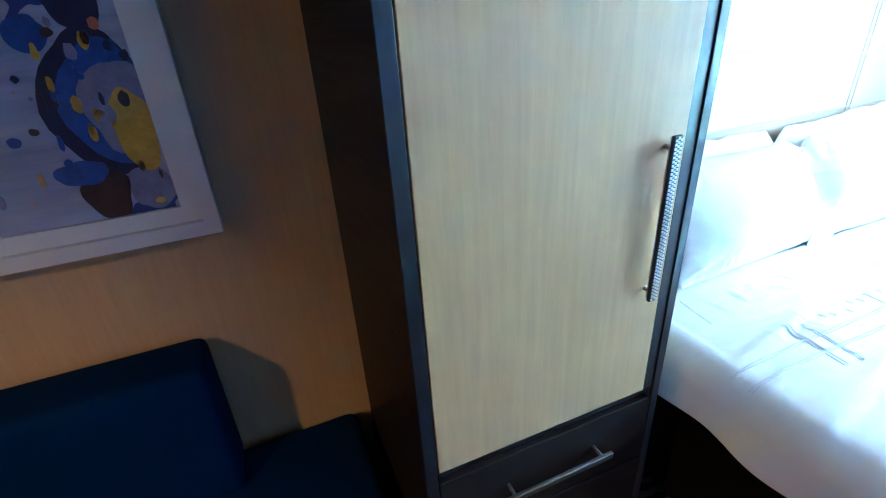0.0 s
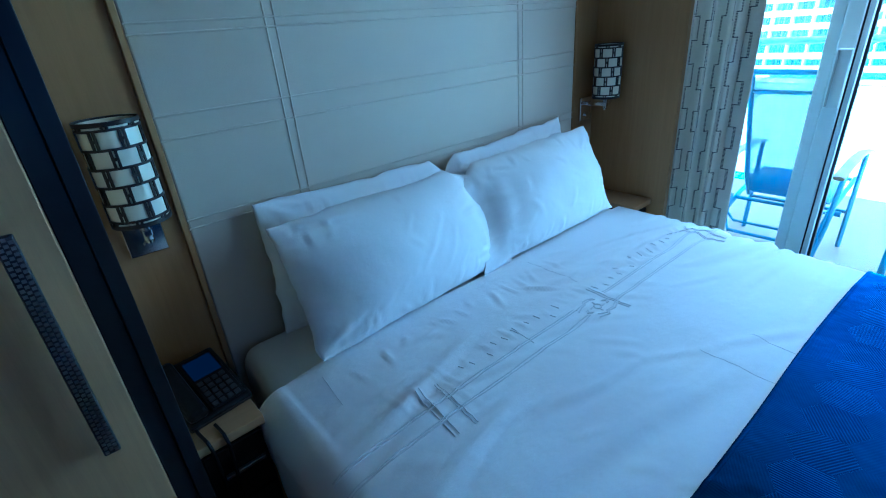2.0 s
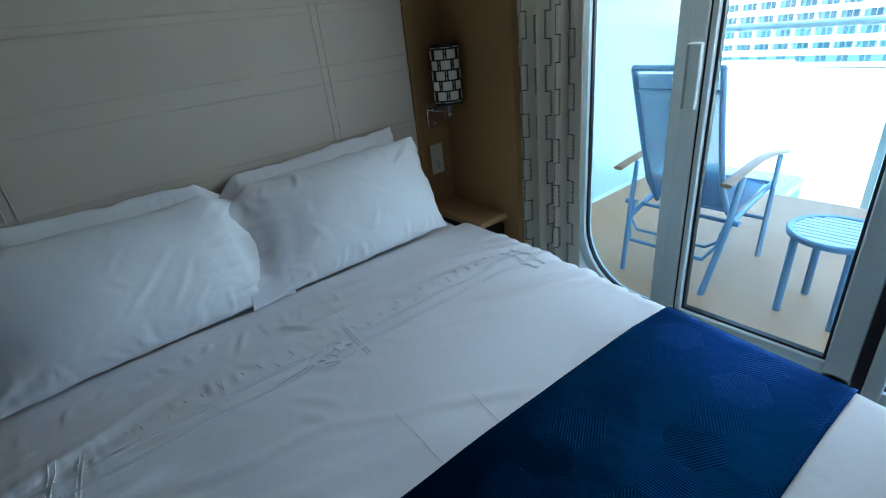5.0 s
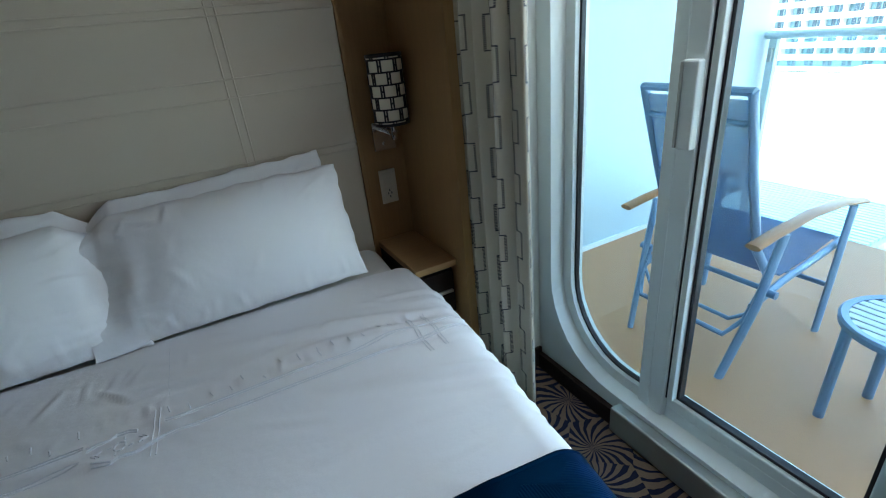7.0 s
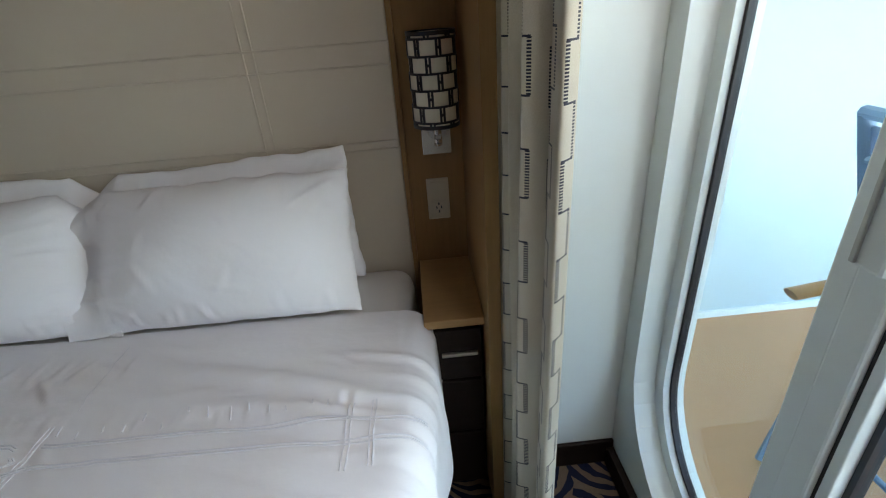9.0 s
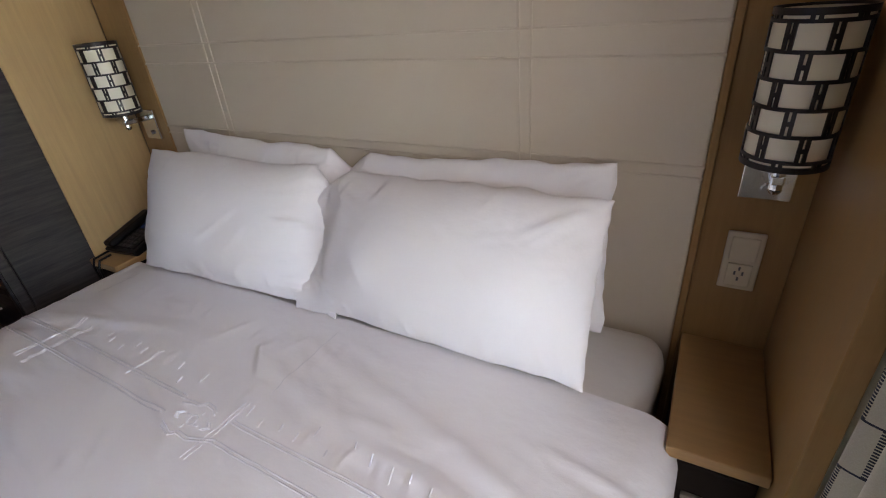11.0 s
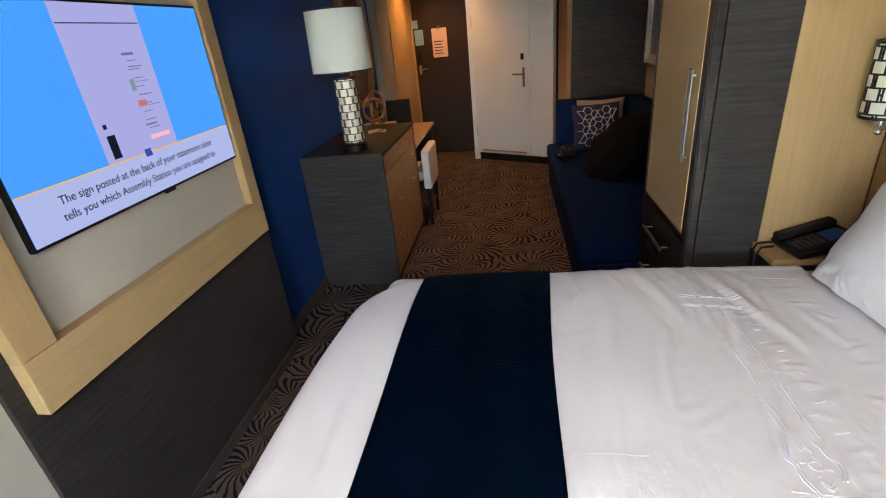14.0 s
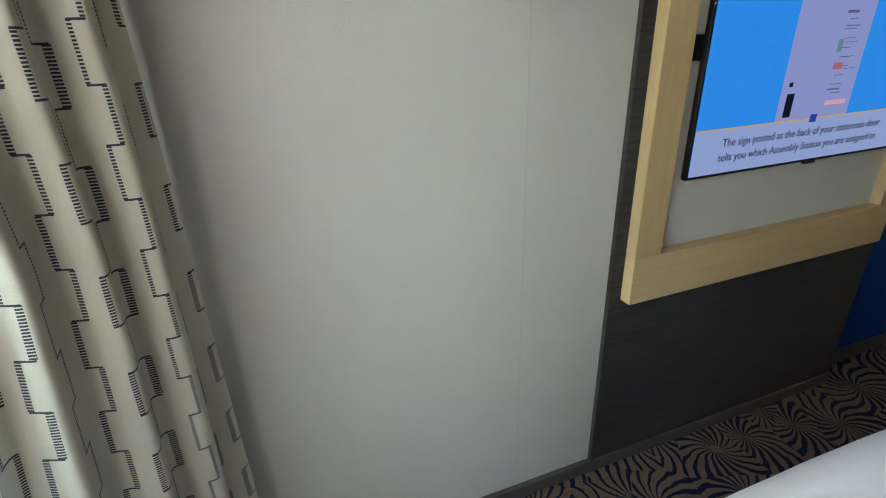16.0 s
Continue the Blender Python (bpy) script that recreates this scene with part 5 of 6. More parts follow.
# entrance door
en = thing("door_2", "closed dark brown cabin entrance door with notices", "door", (-5.79, -2.07, 0.0), kind="structure")
part("leaf", bx(-5.798, -5.770, -2.425, -1.72, 0.01, 2.02, 0.003), DOORBROWN, en)
part("casing", bx(-5.798, -5.755, -2.449, -2.426, 0.0, 2.05, 0.002), MAPLE, en)
hk = part("handle", bx(-5.769, -5.762, -2.395, -2.355, 1.05, 1.16, 0.004), CHROME, en)
part("lever", sweep([(-5.762, -2.375, 1.115), (-5.73, -2.375, 1.115), (-5.722, -2.36, 1.115), (-5.722, -2.27, 1.115)], 0.008), CHROME, hk)
part("card_lock", bx(-5.769, -5.752, -2.405, -2.355, 1.20, 1.32, 0.01), BLACKP, en, "black card lock")
part("hanger_tag", bx(-5.769, -5.763, -2.41, -2.30, 1.40, 1.58, 0.004), TEALP, en, "teal door sign")
part("hanger_tag", bx(-5.769, -5.763, -2.43, -2.36, 1.60, 1.69, 0.004), TEALP, en, "teal door sign")
nt_ = part("notice", bx(-5.769, -5.766, -2.19, -2.00, 1.24, 1.58), PINKP, en, "safety notice")
part("clip", bx(-5.766, -5.758, -2.11, -2.08, 1.57, 1.605, 0.003), CHROME, nt_)
for k in range(5):
    part("print_bar", bx(-5.7657, -5.765, -2.17, -2.05 - 0.02 * (k % 2), 1.28 + 0.035 * k, 1.292 + 0.035 * k), INK, nt_)

# angled bathroom wall with its white door
A, B = Vector((-5.335, -1.67)), Vector((-4.825, -0.76))
D = (B - A).normalized()
N = Vector((D.y, -D.x))
turn = Matrix(((D.x, N.x * -1, 0, A.x), (D.y, N.y * -1, 0, A.y), (0, 0, 1, 0), (0, 0, 0, 1)))
L = (B - A).length


def angled(bm):
    bmesh.ops.transform(bm, matrix=turn, verts=bm.verts)
    return bm


structure("wall_bathroom", angled(bx(0, L, 0.0, 0.08, 0.0, H - 0.001, 0.002)), WHITEP, "white painted angled bathroom wall")
structure("wall_bathroom_end", bx(-5.80, -5.30, -1.70, -1.60, 0, H - 0.001), WHITEP, "white wall end beside the entrance")
structure("baseboard_bathroom", angled(bx(0, L, -0.012, -0.001, 0.0, 0.085, 0.002)), ESPRESSO, "dark kick board below the bathroom door", "baseboard")
structure("trim_bathroom", angled(bx(0.0, 0.030, -0.016, -0.0015, 0.086, H - 0.002, 0.002)), MAPLE, "slim maple edge post beside the bathroom door", "trim")
bd = thing("door_3", "closed white bathroom door with metal lever handle", "door", (A.x, A.y, 0.1), kind="structure")
part("leaf", angled(bx(0.035, 0.775, -0.022, -0.001, 0.11, 2.00, 0.003)), WHITEP, bd)
part("sill", angled(bx(0.10, 0.72, -0.030, -0.0225, 0.115, 0.135, 0.003)), OAK_H, bd, "narrow wood sill strip")
for z in (0.30, 1.55):
    part("hinge", angled(bx(0.028, 0.046, -0.030, -0.0225, z, z + 0.12, 0.003)), STEEL, bd)
e2 = part("handle", angled(bx(0.685, 0.715, -0.030, -0.0225, 0.88, 1.09, 0.004)), DSTEEL, bd)
part("lever", angled(sweep([(0.70, -0.03, 1.02), (0.70, -0.055, 1.02), (0.69, -0.062, 1.02), (0.575, -0.062, 1.02)], 0.010)), DSTEEL, e2)
part("indicator", angled(bx(0.665, 0.705, -0.029, -0.0225, 1.17, 1.235, 0.003)), BLACKP, bd, "black lock indicator")

# sofa alcove end wall
structure("wall_alcove", bx(-4.16, -4.06, -0.66, 0.011, 0.0, H - 0.001, 0.002), DARK, "dark laminate wall at the sofa end")
structure("trim_alcove", bx(-4.162, -4.058, -0.705, -0.661, 0.0, H - 0.001, 0.003), OAK, "honey oak edge post of the alcove", "trim")
structure("wall_bathroom_side", bx(-4.84, -4.163, -0.705, -0.68, 0.0, H - 0.001), OAK, "oak panel beside the bathroom")

# ---- sofa and what lies on it ----
sf = thing("sofa", "navy blue upholstered corner sofa with low back", "sofa", (-2.85, -0.45, 0.0))
part("base", bx(-4.04, -1.66, -0.865, -0.012, 0.05, 0.30, 0.015), SOFA, sf)
part("seat", bx(-4.04, -1.66, -0.885, -0.012, 0.301, 0.435, 0.035, seg=4), SOFA, sf, "", True, 60)
part("backrest", bx(-4.04, -2.00, -0.18, -0.010, 0.436, 0.845, 0.025, seg=3), SOFA, sf, "", True, 60)
part("end_rest", bx(-4.045, -3.86, -0.80, -0.181, 0.436, 0.850, 0.03, seg=3), SOFA, sf, "", True, 60)
for x in (-3.95, -1.75):
    for y in (-0.80, -0.08):
        part("foot", rod((x, y, 0), (x, y, 0.055), 0.025), BLACKP, sf)


def cushion(name, label, w, h, d, m, material, seed):
    t = thing(name, label, "cushion", m.translation)
    own = bmesh.new()
    n = 18
    sides = []
    for s in (1, -1):
        g = []
        for j in range(n + 1):
            row = []
            for i in range(n + 1):
                u, v = 2 * i / n - 1, 2 * j / n - 1
                body = (max(0.0, 1 - abs(u) ** 2.5) * max(0.0, 1 - abs(v) ** 2.5)) ** 0.6
                y = s * (d / 2 * body + 0.003) + 0.006 * noise.noise((u * 2 + seed, v * 2, s)) * body
                row.append(own.verts.new(m @ Vector((u * w / 2 * (1 - 0.06 * (1 - v * v)), y, v * h / 2 * (1 - 0.06 * (1 - u * u)) + h / 2))))
            g.append(row)
        for a, b in zip(g, g[1:]):
            for i in range(n):
                own.faces.new((a[i], a[i + 1], b[i + 1], b[i]))
        sides.append(g)
    a, b = sides
    loop = lambda q: [q[0][i] for i in range(n)] + [q[j][n] for j in range(n)] + [q[n][i] for i in range(n, 0, -1)] + [q[j][0] for j in range(n, 0, -1)]
    p, q = loop(a), loop(b)
    for i in range(len(p)):
        own.faces.new((p[i], p[(i + 1) % len(p)], q[(i + 1) % len(p)], q[i]))
    bmesh.ops.recalc_face_normals(own, faces=own.faces)
    part("case", own, material, t, "", True, 80)
    return t


cushion("cushion", "beige cushion leaning at the sofa end", 0.42, 0.42, 0.12, Matrix.Translation((-3.80, -0.42, 0.437)) @ Matrix.Rotation(radians(90), 4, "Z") @ Matrix.Rotation(radians(-8), 4, "X"), BEIGEC, 2)
cm = Matrix.Translation((-3.66, -0.46, 0.437)) @ Matrix.Rotation(radians(97), 4, "Z") @ Matrix.Rotation(radians(-18), 4, "X")
cu_ = cushion("cushion", "navy cushion with white geometric line pattern", 0.43, 0.41, 0.13, cm, NAVY, 5)
# the white line pattern: a net of hexagons and spokes
WL = cloth("white_cushion_line", (0.62, 0.62, 0.66), crease=0.05)


def on_cushion(u, v):
    body = (max(0.0, 1 - abs(u) ** 2.5) * max(0.0, 1 - abs(v) ** 2.5)) ** 0.6
    return cm @ Vector((u * 0.215 * (1 - 0.06 * (1 - v * v)), -(0.065 * body + 0.0045), v * 0.205 * (1 - 0.06 * (1 - u * u)) + 0.205))


for ci in range(-1, 2):
    for cj in range(-1, 2):
        cx_, cy_ = ci * 0.78 + (0.39 if cj % 2 else 0), cj * 0.70
        hexa = [(cx_ + 0.19 * math.cos(math.pi / 3 * k), cy_ + 0.20 * math.sin(math.pi / 3 * k)) for k in range(7)]
        for k in range(6):
            a, b = hexa[k], hexa[k + 1]
            c = (cx_ + 0.44 * math.cos(math.pi / 3 * k), cy_ + 0.44 * math.sin(math.pi / 3 * k))
            d = (cx_ + 0.44 * math.cos(math.pi / 3 * (k + 1)), cy_ + 0.44 * math.sin(math.pi / 3 * (k + 1)))
            for p, q in ((a, b), (a, c), (c, d)):
                if max(abs(p[0]), abs(p[1]), abs(q[0]), abs(q[1])) < 0.93:
                    part("line", sweep([on_cushion(p[0] + (q[0] - p[0]) * s / 4, p[1] + (q[1] - p[1]) * s / 4) for s in range(5)], 0.0060, 0.002, 5), WL, cu_)

bag = thing("backpack", "soft black backpack slumped on the sofa", "bag", (-3.15, -0.48, 0.436))
own = bmesh.new()
bmesh.ops.create_icosphere(own, subdivisions=4, radius=1)
for v in own.verts:
    p = v.co.copy()
    k = 1 + 0.16 * noise.noise(p * 1.6 + Vector((3, 1, 0))) + 0.07 * noise.noise(p * 4.0)
    v.co = Vector((-3.02 + 0.38 * p.x * k, -0.40 + 0.26 * p.y * k, max(0.4365, 0.57 + 0.245 * p.z * k + 0.14 * p.y)))
part("body", own, BLACKC, bag, "", True, 80)
part("strap", sweep([(-3.40, -0.72, 0.50), (-3.50, -0.80, 0.46), (-3.46, -0.84, 0.45), (-3.34, -0.80, 0.455), (-3.25, -0.78, 0.50)], 0.018, 0.004, 6), BLACKC, bag)
part("buckle", bx(-3.50, -3.46, -0.83, -0.79, 0.452, 0.462, 0.003), BRONZE, bag)
part("side_pouch", bx(-3.58, -3.42, -0.80, -0.68, 0.437, 0.53, 0.03, seg=3), BLACKP, bag)


# ---- pictures over the sofa ----
def picture(x0, x1, seed):
    t = thing("framed_picture", "large abstract painting in a deep white frame above the sofa", "picture", ((x0 + x1) / 2, 0.0, 1.12), "pictures above the sofa")
    z0, z1 = 1.118, 1.90
    rr = lambda i: [(x0 + i, z0 + i), (x1 - i, z0 + i), (x1 - i, z1 - i), (x0 + i, z1 - i)]
    part("frame", ring_outline(rr(0), rr(0.034), "y", -0.040, 0.010), WHITEFR, t)
    part("liner", ring_outline(rr(0.0345), rr(0.072), "y", -0.024, 0.010), WHITEFR, t, "stepped white liner")
    cv = part("canvas", bx(x0 + 0.07, x1 - 0.07, -0.012, 0.008, z0 + 0.07, z1 - 0.07), painting_mat(seed), t)
    return t, cv


pic, cv = picture(-2.78, -1.888, 0.0)
picture(-3.98, -3.08, 1.3)


def blot(cx, cz, rx, rz, material, lvl, seed, n=28):
    pts = []
    for i in range(n):
        a = 2 * math.pi * i / n
        k = 1 + 0.28 * noise.noise((math.cos(a) * 1.3 + seed, math.sin(a) * 1.3, seed))
        pts.append((cx + rx * k * math.cos(a), cz + rz * k * math.sin(a)))
    part("paint_patch", extrude_outline(pts, "y", -0.0123, -0.0125 - 0.0006 * lvl), material, cv)


P_BLUE = mat("paint_cobalt", (0.02, 0.08, 0.30), 0.4, 0.9, 34, 80, 0.3)
P_DEEP = mat("paint_indigo", (0.012, 0.016, 0.05), 0.4, 0.9, 34, 80, 0.3)
P_YEL = mat("paint_ochre", (0.58, 0.34, 0.03), 0.4, 0.6, 34, 80, 0.3)
P_RUST = mat("paint_rust", (0.40, 0.13, 0.05), 0.4, 0.5, 30, 90, 0.3)
P_UMB = mat("paint_umber", (0.045, 0.024, 0.018), 0.4, 0.9, 34, 80, 0.3)
P_GREY = mat("paint_lilac_grey", (0.22, 0.22, 0.30), 0.4, 0.6, 30, 90, 0.3)
blot(-2.04, 1.42, 0.10, 0.135, P_DEEP, 1, 1)
blot(-2.025, 1.42, 0.085, 0.115, P_BLUE, 2, 1)
blot(-2.005, 1.41, 0.07, 0.095, P_GREY, 3, 2)
blot(-1.995, 1.37, 0.040, 0.085, P_YEL, 4, 3)
blot(-2.03, 1.62, 0.05, 0.06, P_DEEP, 2, 4)
blot(-2.12, 1.56, 0.035, 0.03, P_BLUE, 1, 5)
blot(-2.085, 1.245, 0.045, 0.06, P_UMB, 2, 6)
blot(-2.12, 1.295, 0.05, 0.025, P_BLUE, 3, 7)
blot(-2.005, 1.245, 0.045, 0.05, P_GREY, 2, 8)

dab = random.Random(4)
for k in range(46):
    cx, cz = -2.06 + dab.gauss(0, 0.075), 1.42 + dab.gauss(0, 0.13)
    if not (cx < -1.97 and cz > 1.21):
        continue
    blot(cx, cz, dab.uniform(0.003, 0.011), dab.uniform(0.004, 0.018), dab.choice((P_BLUE, P_DEEP, P_YEL, P_UMB, P_GREY, P_GREY, P_RUST)), 4 + k % 3, 20 + k, 12)

# warm downlights at the entrance
LAMPG = glow("warm_lamp_disc", (1.0, 0.62, 0.28), 0.4)
for x, y in ((-5.15, -2.12), (-3.2, -1.45)):
    dl = thing("ceiling_downlight", "small round warm downlight in the ceiling", "ceiling light", (x, y, H), "downlights")
    part("rim", lathe([(0.045, H - 0.004), (0.060, H - 0.004), (0.060, H - 0.0005), (0.045, H - 0.0005), (0.045, H - 0.004)], x, y, 24), STEEL, dl)
    part("disc", lathe([(0.0, H - 0.002), (0.0445, H - 0.002)], x, y, 24), LAMPG, dl)
    lp = new("downlight_lamp", bpy.data.lights.new("downlight_lamp", "SPOT"))
    lp.data.energy, lp.data.color, lp.data.spot_size, lp.data.spot_blend, lp.data.shadow_soft_size = (0.90 if x < -4 else 0.85), (1.0, 0.58, 0.26), radians(150 if x < -4 else 135), 0.7, 0.05
    lp.matrix_world = look((x, y, H - 0.012), (x, y, 0))

# ---- balcony ----
structure("balcony_floor", bx(1.605, 3.50, -4.0, 0.345, -0.42, 0.10), DECKTAN, "tan coated balcony deck", "floor")
structure("balcony_ceiling", bx(1.61, 3.95, -4.0, 0.60, 2.34, 2.46), WHITEP, "white balcony ceiling", "ceiling")
structure("wall_outer", bx(1.502, 1.60, -6.0, -2.463, -0.2, 2.6), WHITEP, "white outer wall of the ship")
structure("wall_outer_north", bx(1.502, 1.604, -0.259, 6.0, -0.2, 2.6), WHITEP, "white outer wall of the ship")
structure("balcony_divider", bx(1.606, 3.95, 0.33, 0.38, 0.102, 2.335, 0.004), DIVIDER, "white balcony divider panel", "divider")
structure("divider_base", bx(1.606, 3.45, 0.315, 0.329, 0.1, 0.13), WHITEP, "white base strip of the divider", "trim")
structure("deck_edge", bx(3.501, 3.95, -4.0, 0.345, -0.42, -0.34), WHITEP, "white steel ledge carrying the balcony railing", "ledge")
# Unseen box above the cabin, added to shade the louvred roof and near dock
structure("wall_upper_sun_shade", bx(0.2, 1.60, -60, 60, 2.605, 15.0), WHITEP, "unseen white upper ship side added to block the sun")
structure("wall_outer_lower", bx(0.2, 1.60, -60, 60, -16.5, -0.425), WHITEP, "white lower side of the ship")
rl = thing("balcony_railing", "glass balcony railing with pale metal posts and top rail", "railing", (3.88, -1.5, -0.34))
part("top_rail", sweep([(3.88, 0.325, 1.195), (3.88, -3.95, 1.195)], 0.045, 0.026, 12), DIVIDER, rl)
part("bottom_rail", bx(3.86, 3.90, -3.95, 0.31, -0.339, -0.30, 0.005), DIVIDER, rl)
for y in (0.275, -1.07, -2.42, -3.77):
    p_ = part("post", bx(3.855, 3.905, y - 0.025, y + 0.025, -0.339, 1.172, 0.006), DIVIDER, rl)
    part("bracket", bx(3.835, 3.8545, y - 0.012, y + 0.012, 1.03, 1.12, 0.003), ALU, p_)
for y in (-1.045, -2.395, -3.745):
    g_ = part("pane", bx(3.876, 3.884, y + 0.005, y + 1.29, -0.29, 1.165), RAILG, rl, "clear glass pane")
    g_.visible_shadow = False


def deck_chair():
    """Built about its own middle, then set on the deck."""
    o = Vector((2.16, -0.615, 0.10))
    t = thing("balcony_chair", "blue sling recliner chair with teak armrests on the balcony", "chair", o)
    q = lambda pts: [o + Vector(p) for p in pts]
    hb_, ha = 0.185, 0.262
    for s in (-1, 1):
        y, yo = s * hb_, s * ha
        part("side_leg", sweep(q([(-0.290, yo * 0.82, 0.0), (-0.20, yo * 0.95, 0.30), (-0.13, yo, 0.585)]), 0.013, 0.020, 8), CHAIRAL, t, "", True, 50)
        part("side_leg", sweep(q([(0.30, yo, 0.0), (0.32, yo, 0.30), (0.34, yo, 0.57)]), 0.013, 0.020, 8), CHAIRAL, t, "", True, 50)
        part("seat_rail", sweep(q([(-0.20, s * 0.235, 0.30), (-0.02, s * 0.235, 0.345), (0.40, s * 0.235, 0.40)]), 0.012, 0.018, 8), CHAIRAL, t, "", True, 50)
        part("back_rail", sweep(q([(-0.02, y, 0.35), (-0.14, y, 0.50), (-0.25, y * 1.02, 0.80), (-0.345, y * 1.05, 1.085)]), 0.013, 0.020, 8), CHAIRAL, t, "", True, 50)
        part("armrest", sweep(q([(-0.32, yo, 0.592), (-0.20, yo, 0.606), (0.02, yo, 0.622), (0.22, yo, 0.610), (0.40, yo, 0.575)]), 0.027, 0.011, 10), TEAK, t, "curved teak armrest", True)
        part("pivot", rod(o + Vector((-0.16, yo - 0.03, 0.36)), o + Vector((-0.16, yo + 0.03, 0.36)), 0.015), CHAIRAL, t)
    own = bmesh.new()
    prof = [(0.40, 0.405), (0.20, 0.365), (0.02, 0.350), (-0.06, 0.385), (-0.14, 0.505), (-0.205, 0.665), (-0.26, 0.82), (-0.335, 1.06)]
    a = [[own.verts.new(o + Vector((x - 0.004 * k, y if i > 2 else y * 1.15, z - 0.004 * k))) for i, (x, z) in enumerate(prof)] for k in (0, 1) for y in (-hb_ + 0.004, hb_ - 0.004)]
    for p, r in ((a[0], a[1]), (a[2], a[3]), (a[0], a[2]), (a[1], a[3])):
        for i in range(len(prof) - 1):
            own.faces.new((p[i], p[i + 1], r[i + 1], r[i]))
    bmesh.ops.recalc_face_normals(own, faces=own.faces)
    part("sling", own, SLING, t, "dark blue mesh sling", True, 60)
    part("head_bar", sweep(q([(-0.345, -0.20, 1.085), (-0.345, 0.20, 1.085)]), 0.018, 0.014, 8), CHAIRAL, t)
    part("back_bar", sweep(q([(-0.315, -0.19, 0.985), (-0.315, 0.19, 0.985)]), 0.012, 0.010, 8), CHAIRAL, t)
    for x, z, w_ in ((-0.10, 0.335, 0.235), (0.40, 0.395, 0.235), (0.315, 0.22, 0.262)):
        part("cross_bar", sweep(q([(x, -w_, z), (x, w_, z)]), 0.011, 0.011, 8), CHAIRAL, t)
    part("recline_bar", sweep(q([(-0.17, -0.24, 0.36), (-0.22, -0.23, 0.25), (-0.27, -0.19, 0.185), (-0.27, 0.19, 0.185), (-0.22, 0.23, 0.25), (-0.17, 0.24, 0.36)]), 0.010), CHAIRAL, t, "", True)
    part("recline_bar", sweep(q([(-0.20, -0.23, 0.27), (-0.23, -0.18, 0.235), (-0.23, 0.18, 0.235), (-0.20, 0.23, 0.27)]), 0.008), CHAIRAL, t, "", True)
    return t


deck_chair()
tb = thing("balcony_table", "small round slatted side table with blue-grey legs", "table", (2.055, -1.265, 0.1))
TC = Vector((2.055, -1.265))
part("rim", lathe([(0.158, 0.480), (0.182, 0.480), (0.185, 0.500), (0.178, 0.507), (0.158, 0.505), (0.158, 0.480)], TC.x, TC.y, 40), CHAIRAL, tb, "", True)
for k in range(9):
    o = -0.136 + 0.034 * k
    hl = math.sqrt(0.159 ** 2 - o * o)
    part("slat", bx(TC.x + o - 0.0135, TC.x + o + 0.0135, TC.y - hl, TC.y + hl, 0.489, 0.503, 0.002), DIVIDER, tb)
part("brace", bx(TC.x - 0.155, TC.x + 0.155, TC.y - 0.012, TC.y + 0.012, 0.475, 0.4885), CHAIRAL, tb)
for dx, dy in ((-0.09, 0.125), (-0.125, -0.08), (0.125, 0.08), (0.085, -0.125)):
    part("leg", rod((TC.x + dx * 1.05, TC.y + dy * 1.05, 0.1), (TC.x + dx, TC.y + dy, 0.485), 0.016), CHAIRAL, tb)

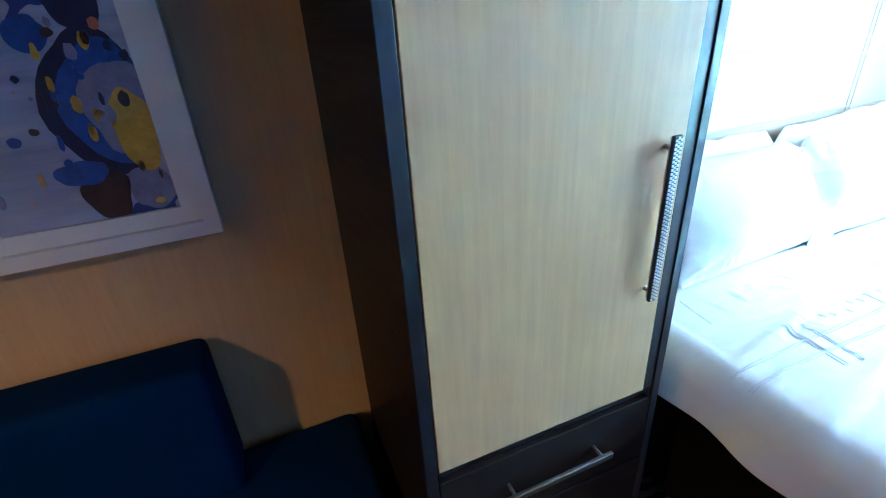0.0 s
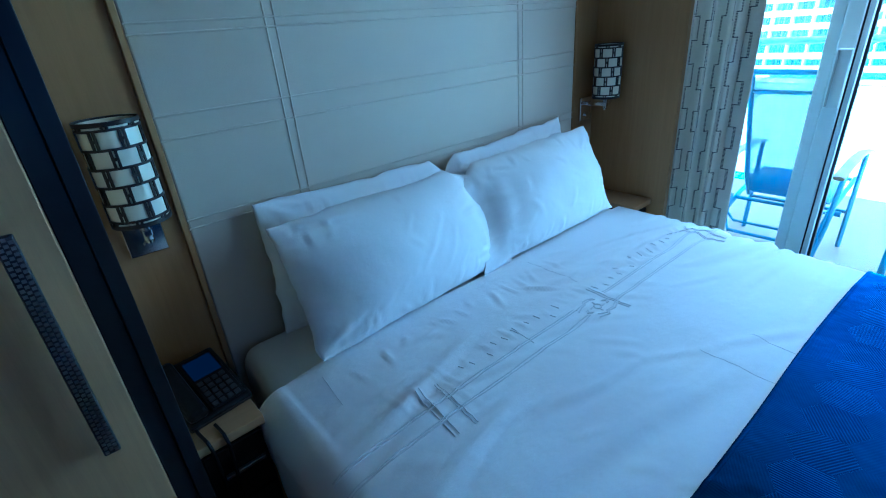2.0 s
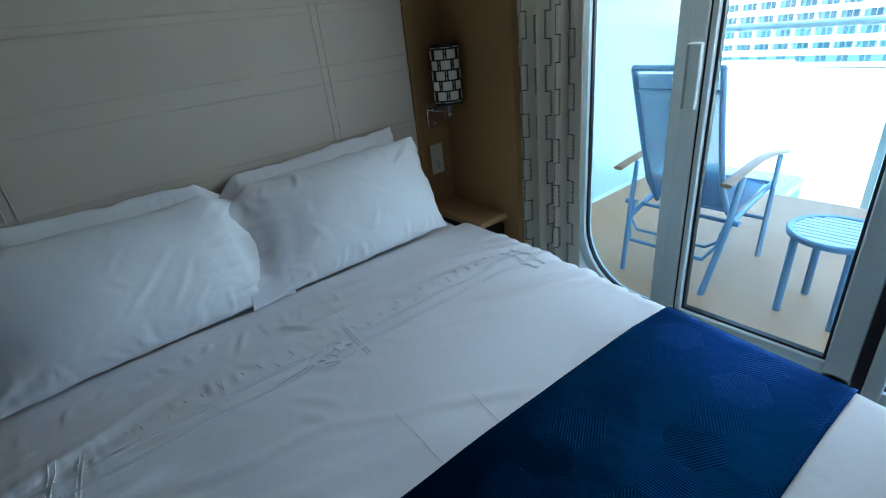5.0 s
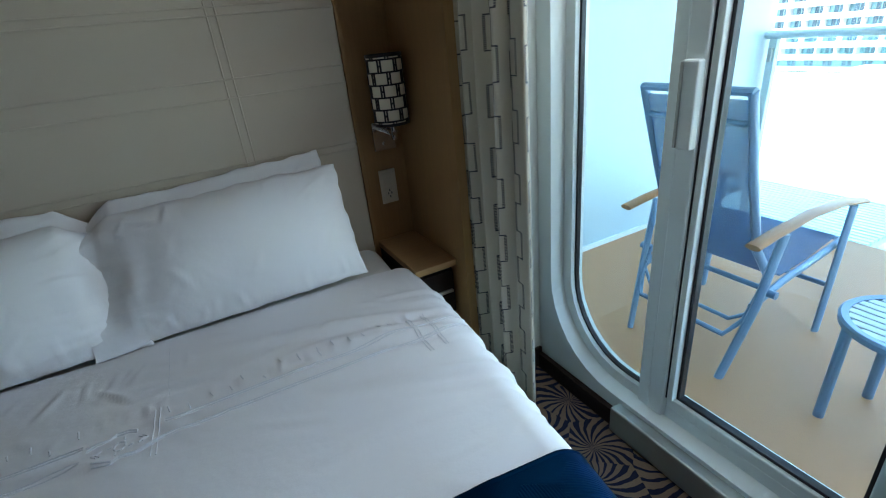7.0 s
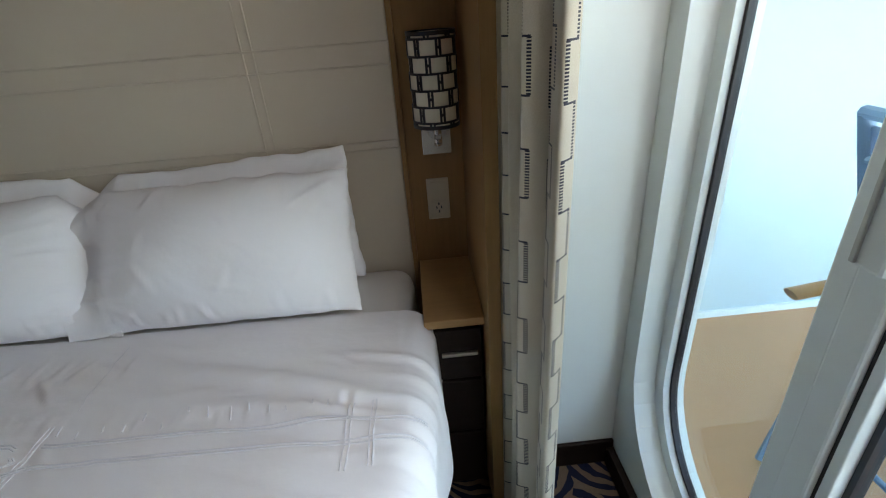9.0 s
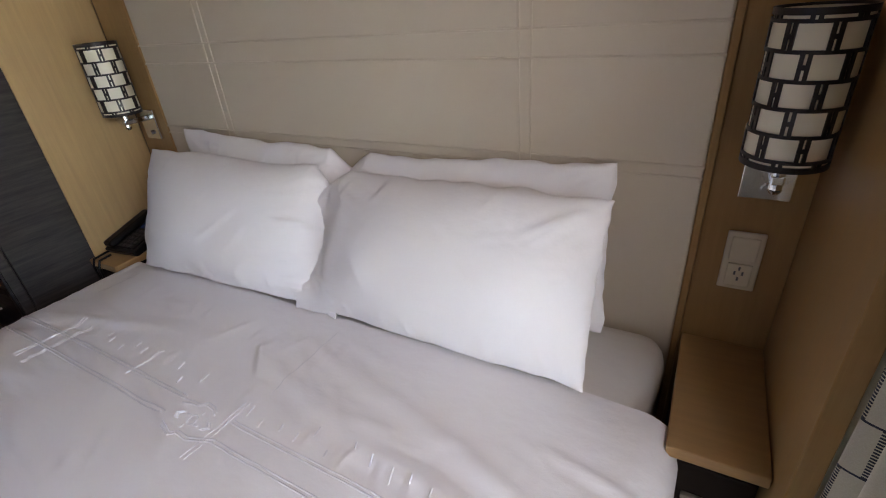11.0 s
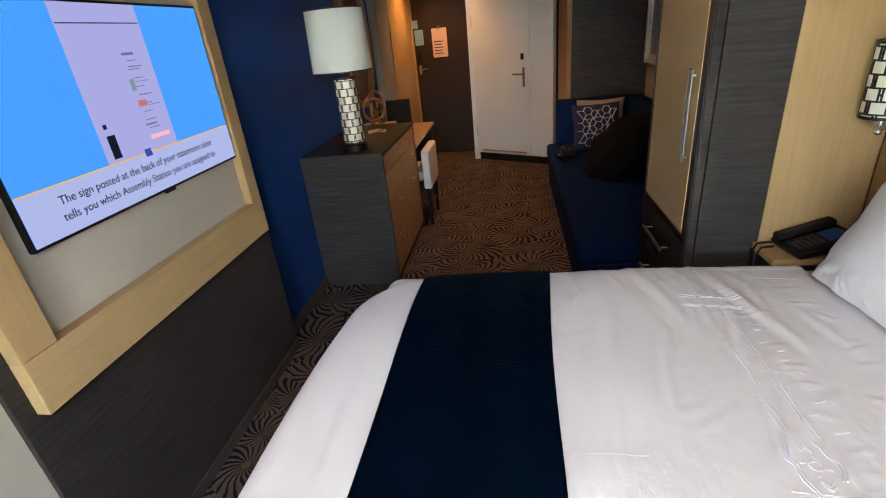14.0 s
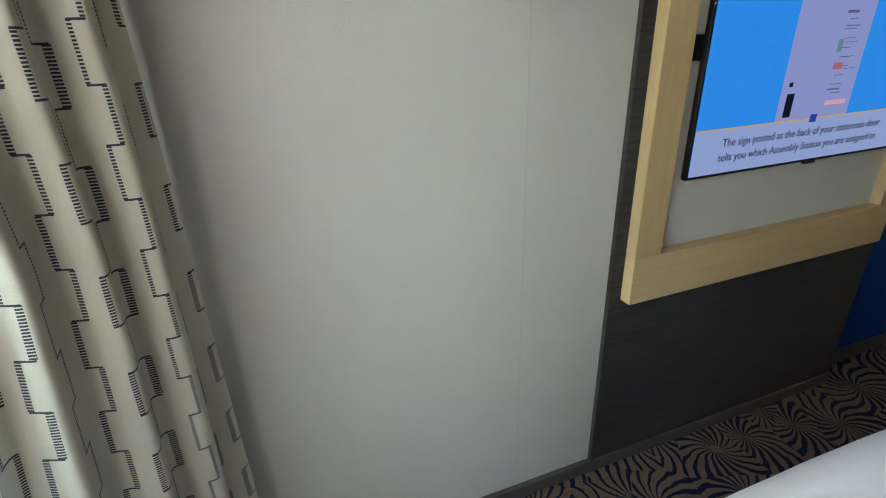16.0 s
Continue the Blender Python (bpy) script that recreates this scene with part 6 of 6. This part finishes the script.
# ---- dock and the ship across it ----
DOCK = -16.5
g_ = structure("ground", bx(-1500, 1500, -1500, 1500, DOCK - 1, DOCK), CONCRETE, "pale concrete dock in bright daylight", "ground")
ro = thing("louvred_roof", "turquoise louvred roof below the balcony", "roof", (6.3, 2.0, DOCK))
for k in range(26):
    part("slat", bx(5.25 + 0.085 * k, 5.305 + 0.085 * k, 0.2, 4.2, -1.03, -0.99), LOUVRE, ro)
part("beam", bx(5.2, 7.5, 0.15, 0.25, -1.15, -1.03), LOUVRE, ro)
part("beam", bx(5.2, 7.5, 4.15, 4.25, -1.15, -1.03), LOUVRE, ro)
for x in (5.3, 7.4):
    for y in (0.2, 4.2):
        part("post", bx(x - 0.06, x + 0.06, y - 0.06, y + 0.06, DOCK, -1.15), LOUVRE, ro)

ks = thing("dock_shed", "low white dock shed with flat roof", "shed", (112, 36, DOCK))
part("wall", bx(110, 117, 32.5, 44, DOCK, DOCK + 3.3), SHIPW, ks)
part("roof", bx(109.5, 117.5, 31.5, 44.5, DOCK + 3.3, DOCK + 3.8), SHIPW, ks)

shp = thing("cruise_ship", "large white cruise ship with rows of balconies across the dock", "ship", (134, 25, DOCK))
part("hull", bx(136.6, 160, -45, 125, DOCK, 20), SHIPB, shp, "balcony back wall with shade painted into its colour")
rows_ = [-15.7, -12.9, -10.2, -6.95, -4.15, -1.35, 1.45, 4.25]
for z in rows_:
    part("deck_band", bx(134.0, 136.6, -45, 125, z - 0.85, z + 0.25, 0.0), SHIPW, shp, "white balcony parapet")
part("deck_band", bx(134.0, 136.6, -45, 125, DOCK, -16.56 + 0.3), SHIPW, shp, "white hull side")
part("deck_band", bx(134.0, 136.6, -45, 125, 6.5, 20), SHIPW, shp, "white upper side")
unit = {}


def shared(name, key, make, at, material, parent):
    if key not in unit:
        own = make()
        me = bpy.data.meshes.new(name)
        own.to_mesh(me)
        own.free()
        me.materials.append(material)
        unit[key] = me
    ob = new(name, unit[key])
    ob.parent = parent
    ob.location = Vector(at) - origin(parent)
    return ob


def cabin_glass():
    own = bx(-0.03, 0.05, -0.95, -0.12, 0.0, 1.9)
    return bx(-0.03, 0.05, 0.12, 0.95, 0.0, 1.9, 0.0, own)


for z in rows_:
    for k in range(40):
        y = -38 + 3.9 * k
        shared("cabin_window", "win", cabin_glass, (136.55, y, z), SHIPG, shp)
        if z in rows_[1:7]:
            shared("divider", "div", lambda: bx(-1.2, 1.2, -0.09, 0.09, 0.0, 2.0), (135.3, y + 1.95, z), SHIPW, shp)
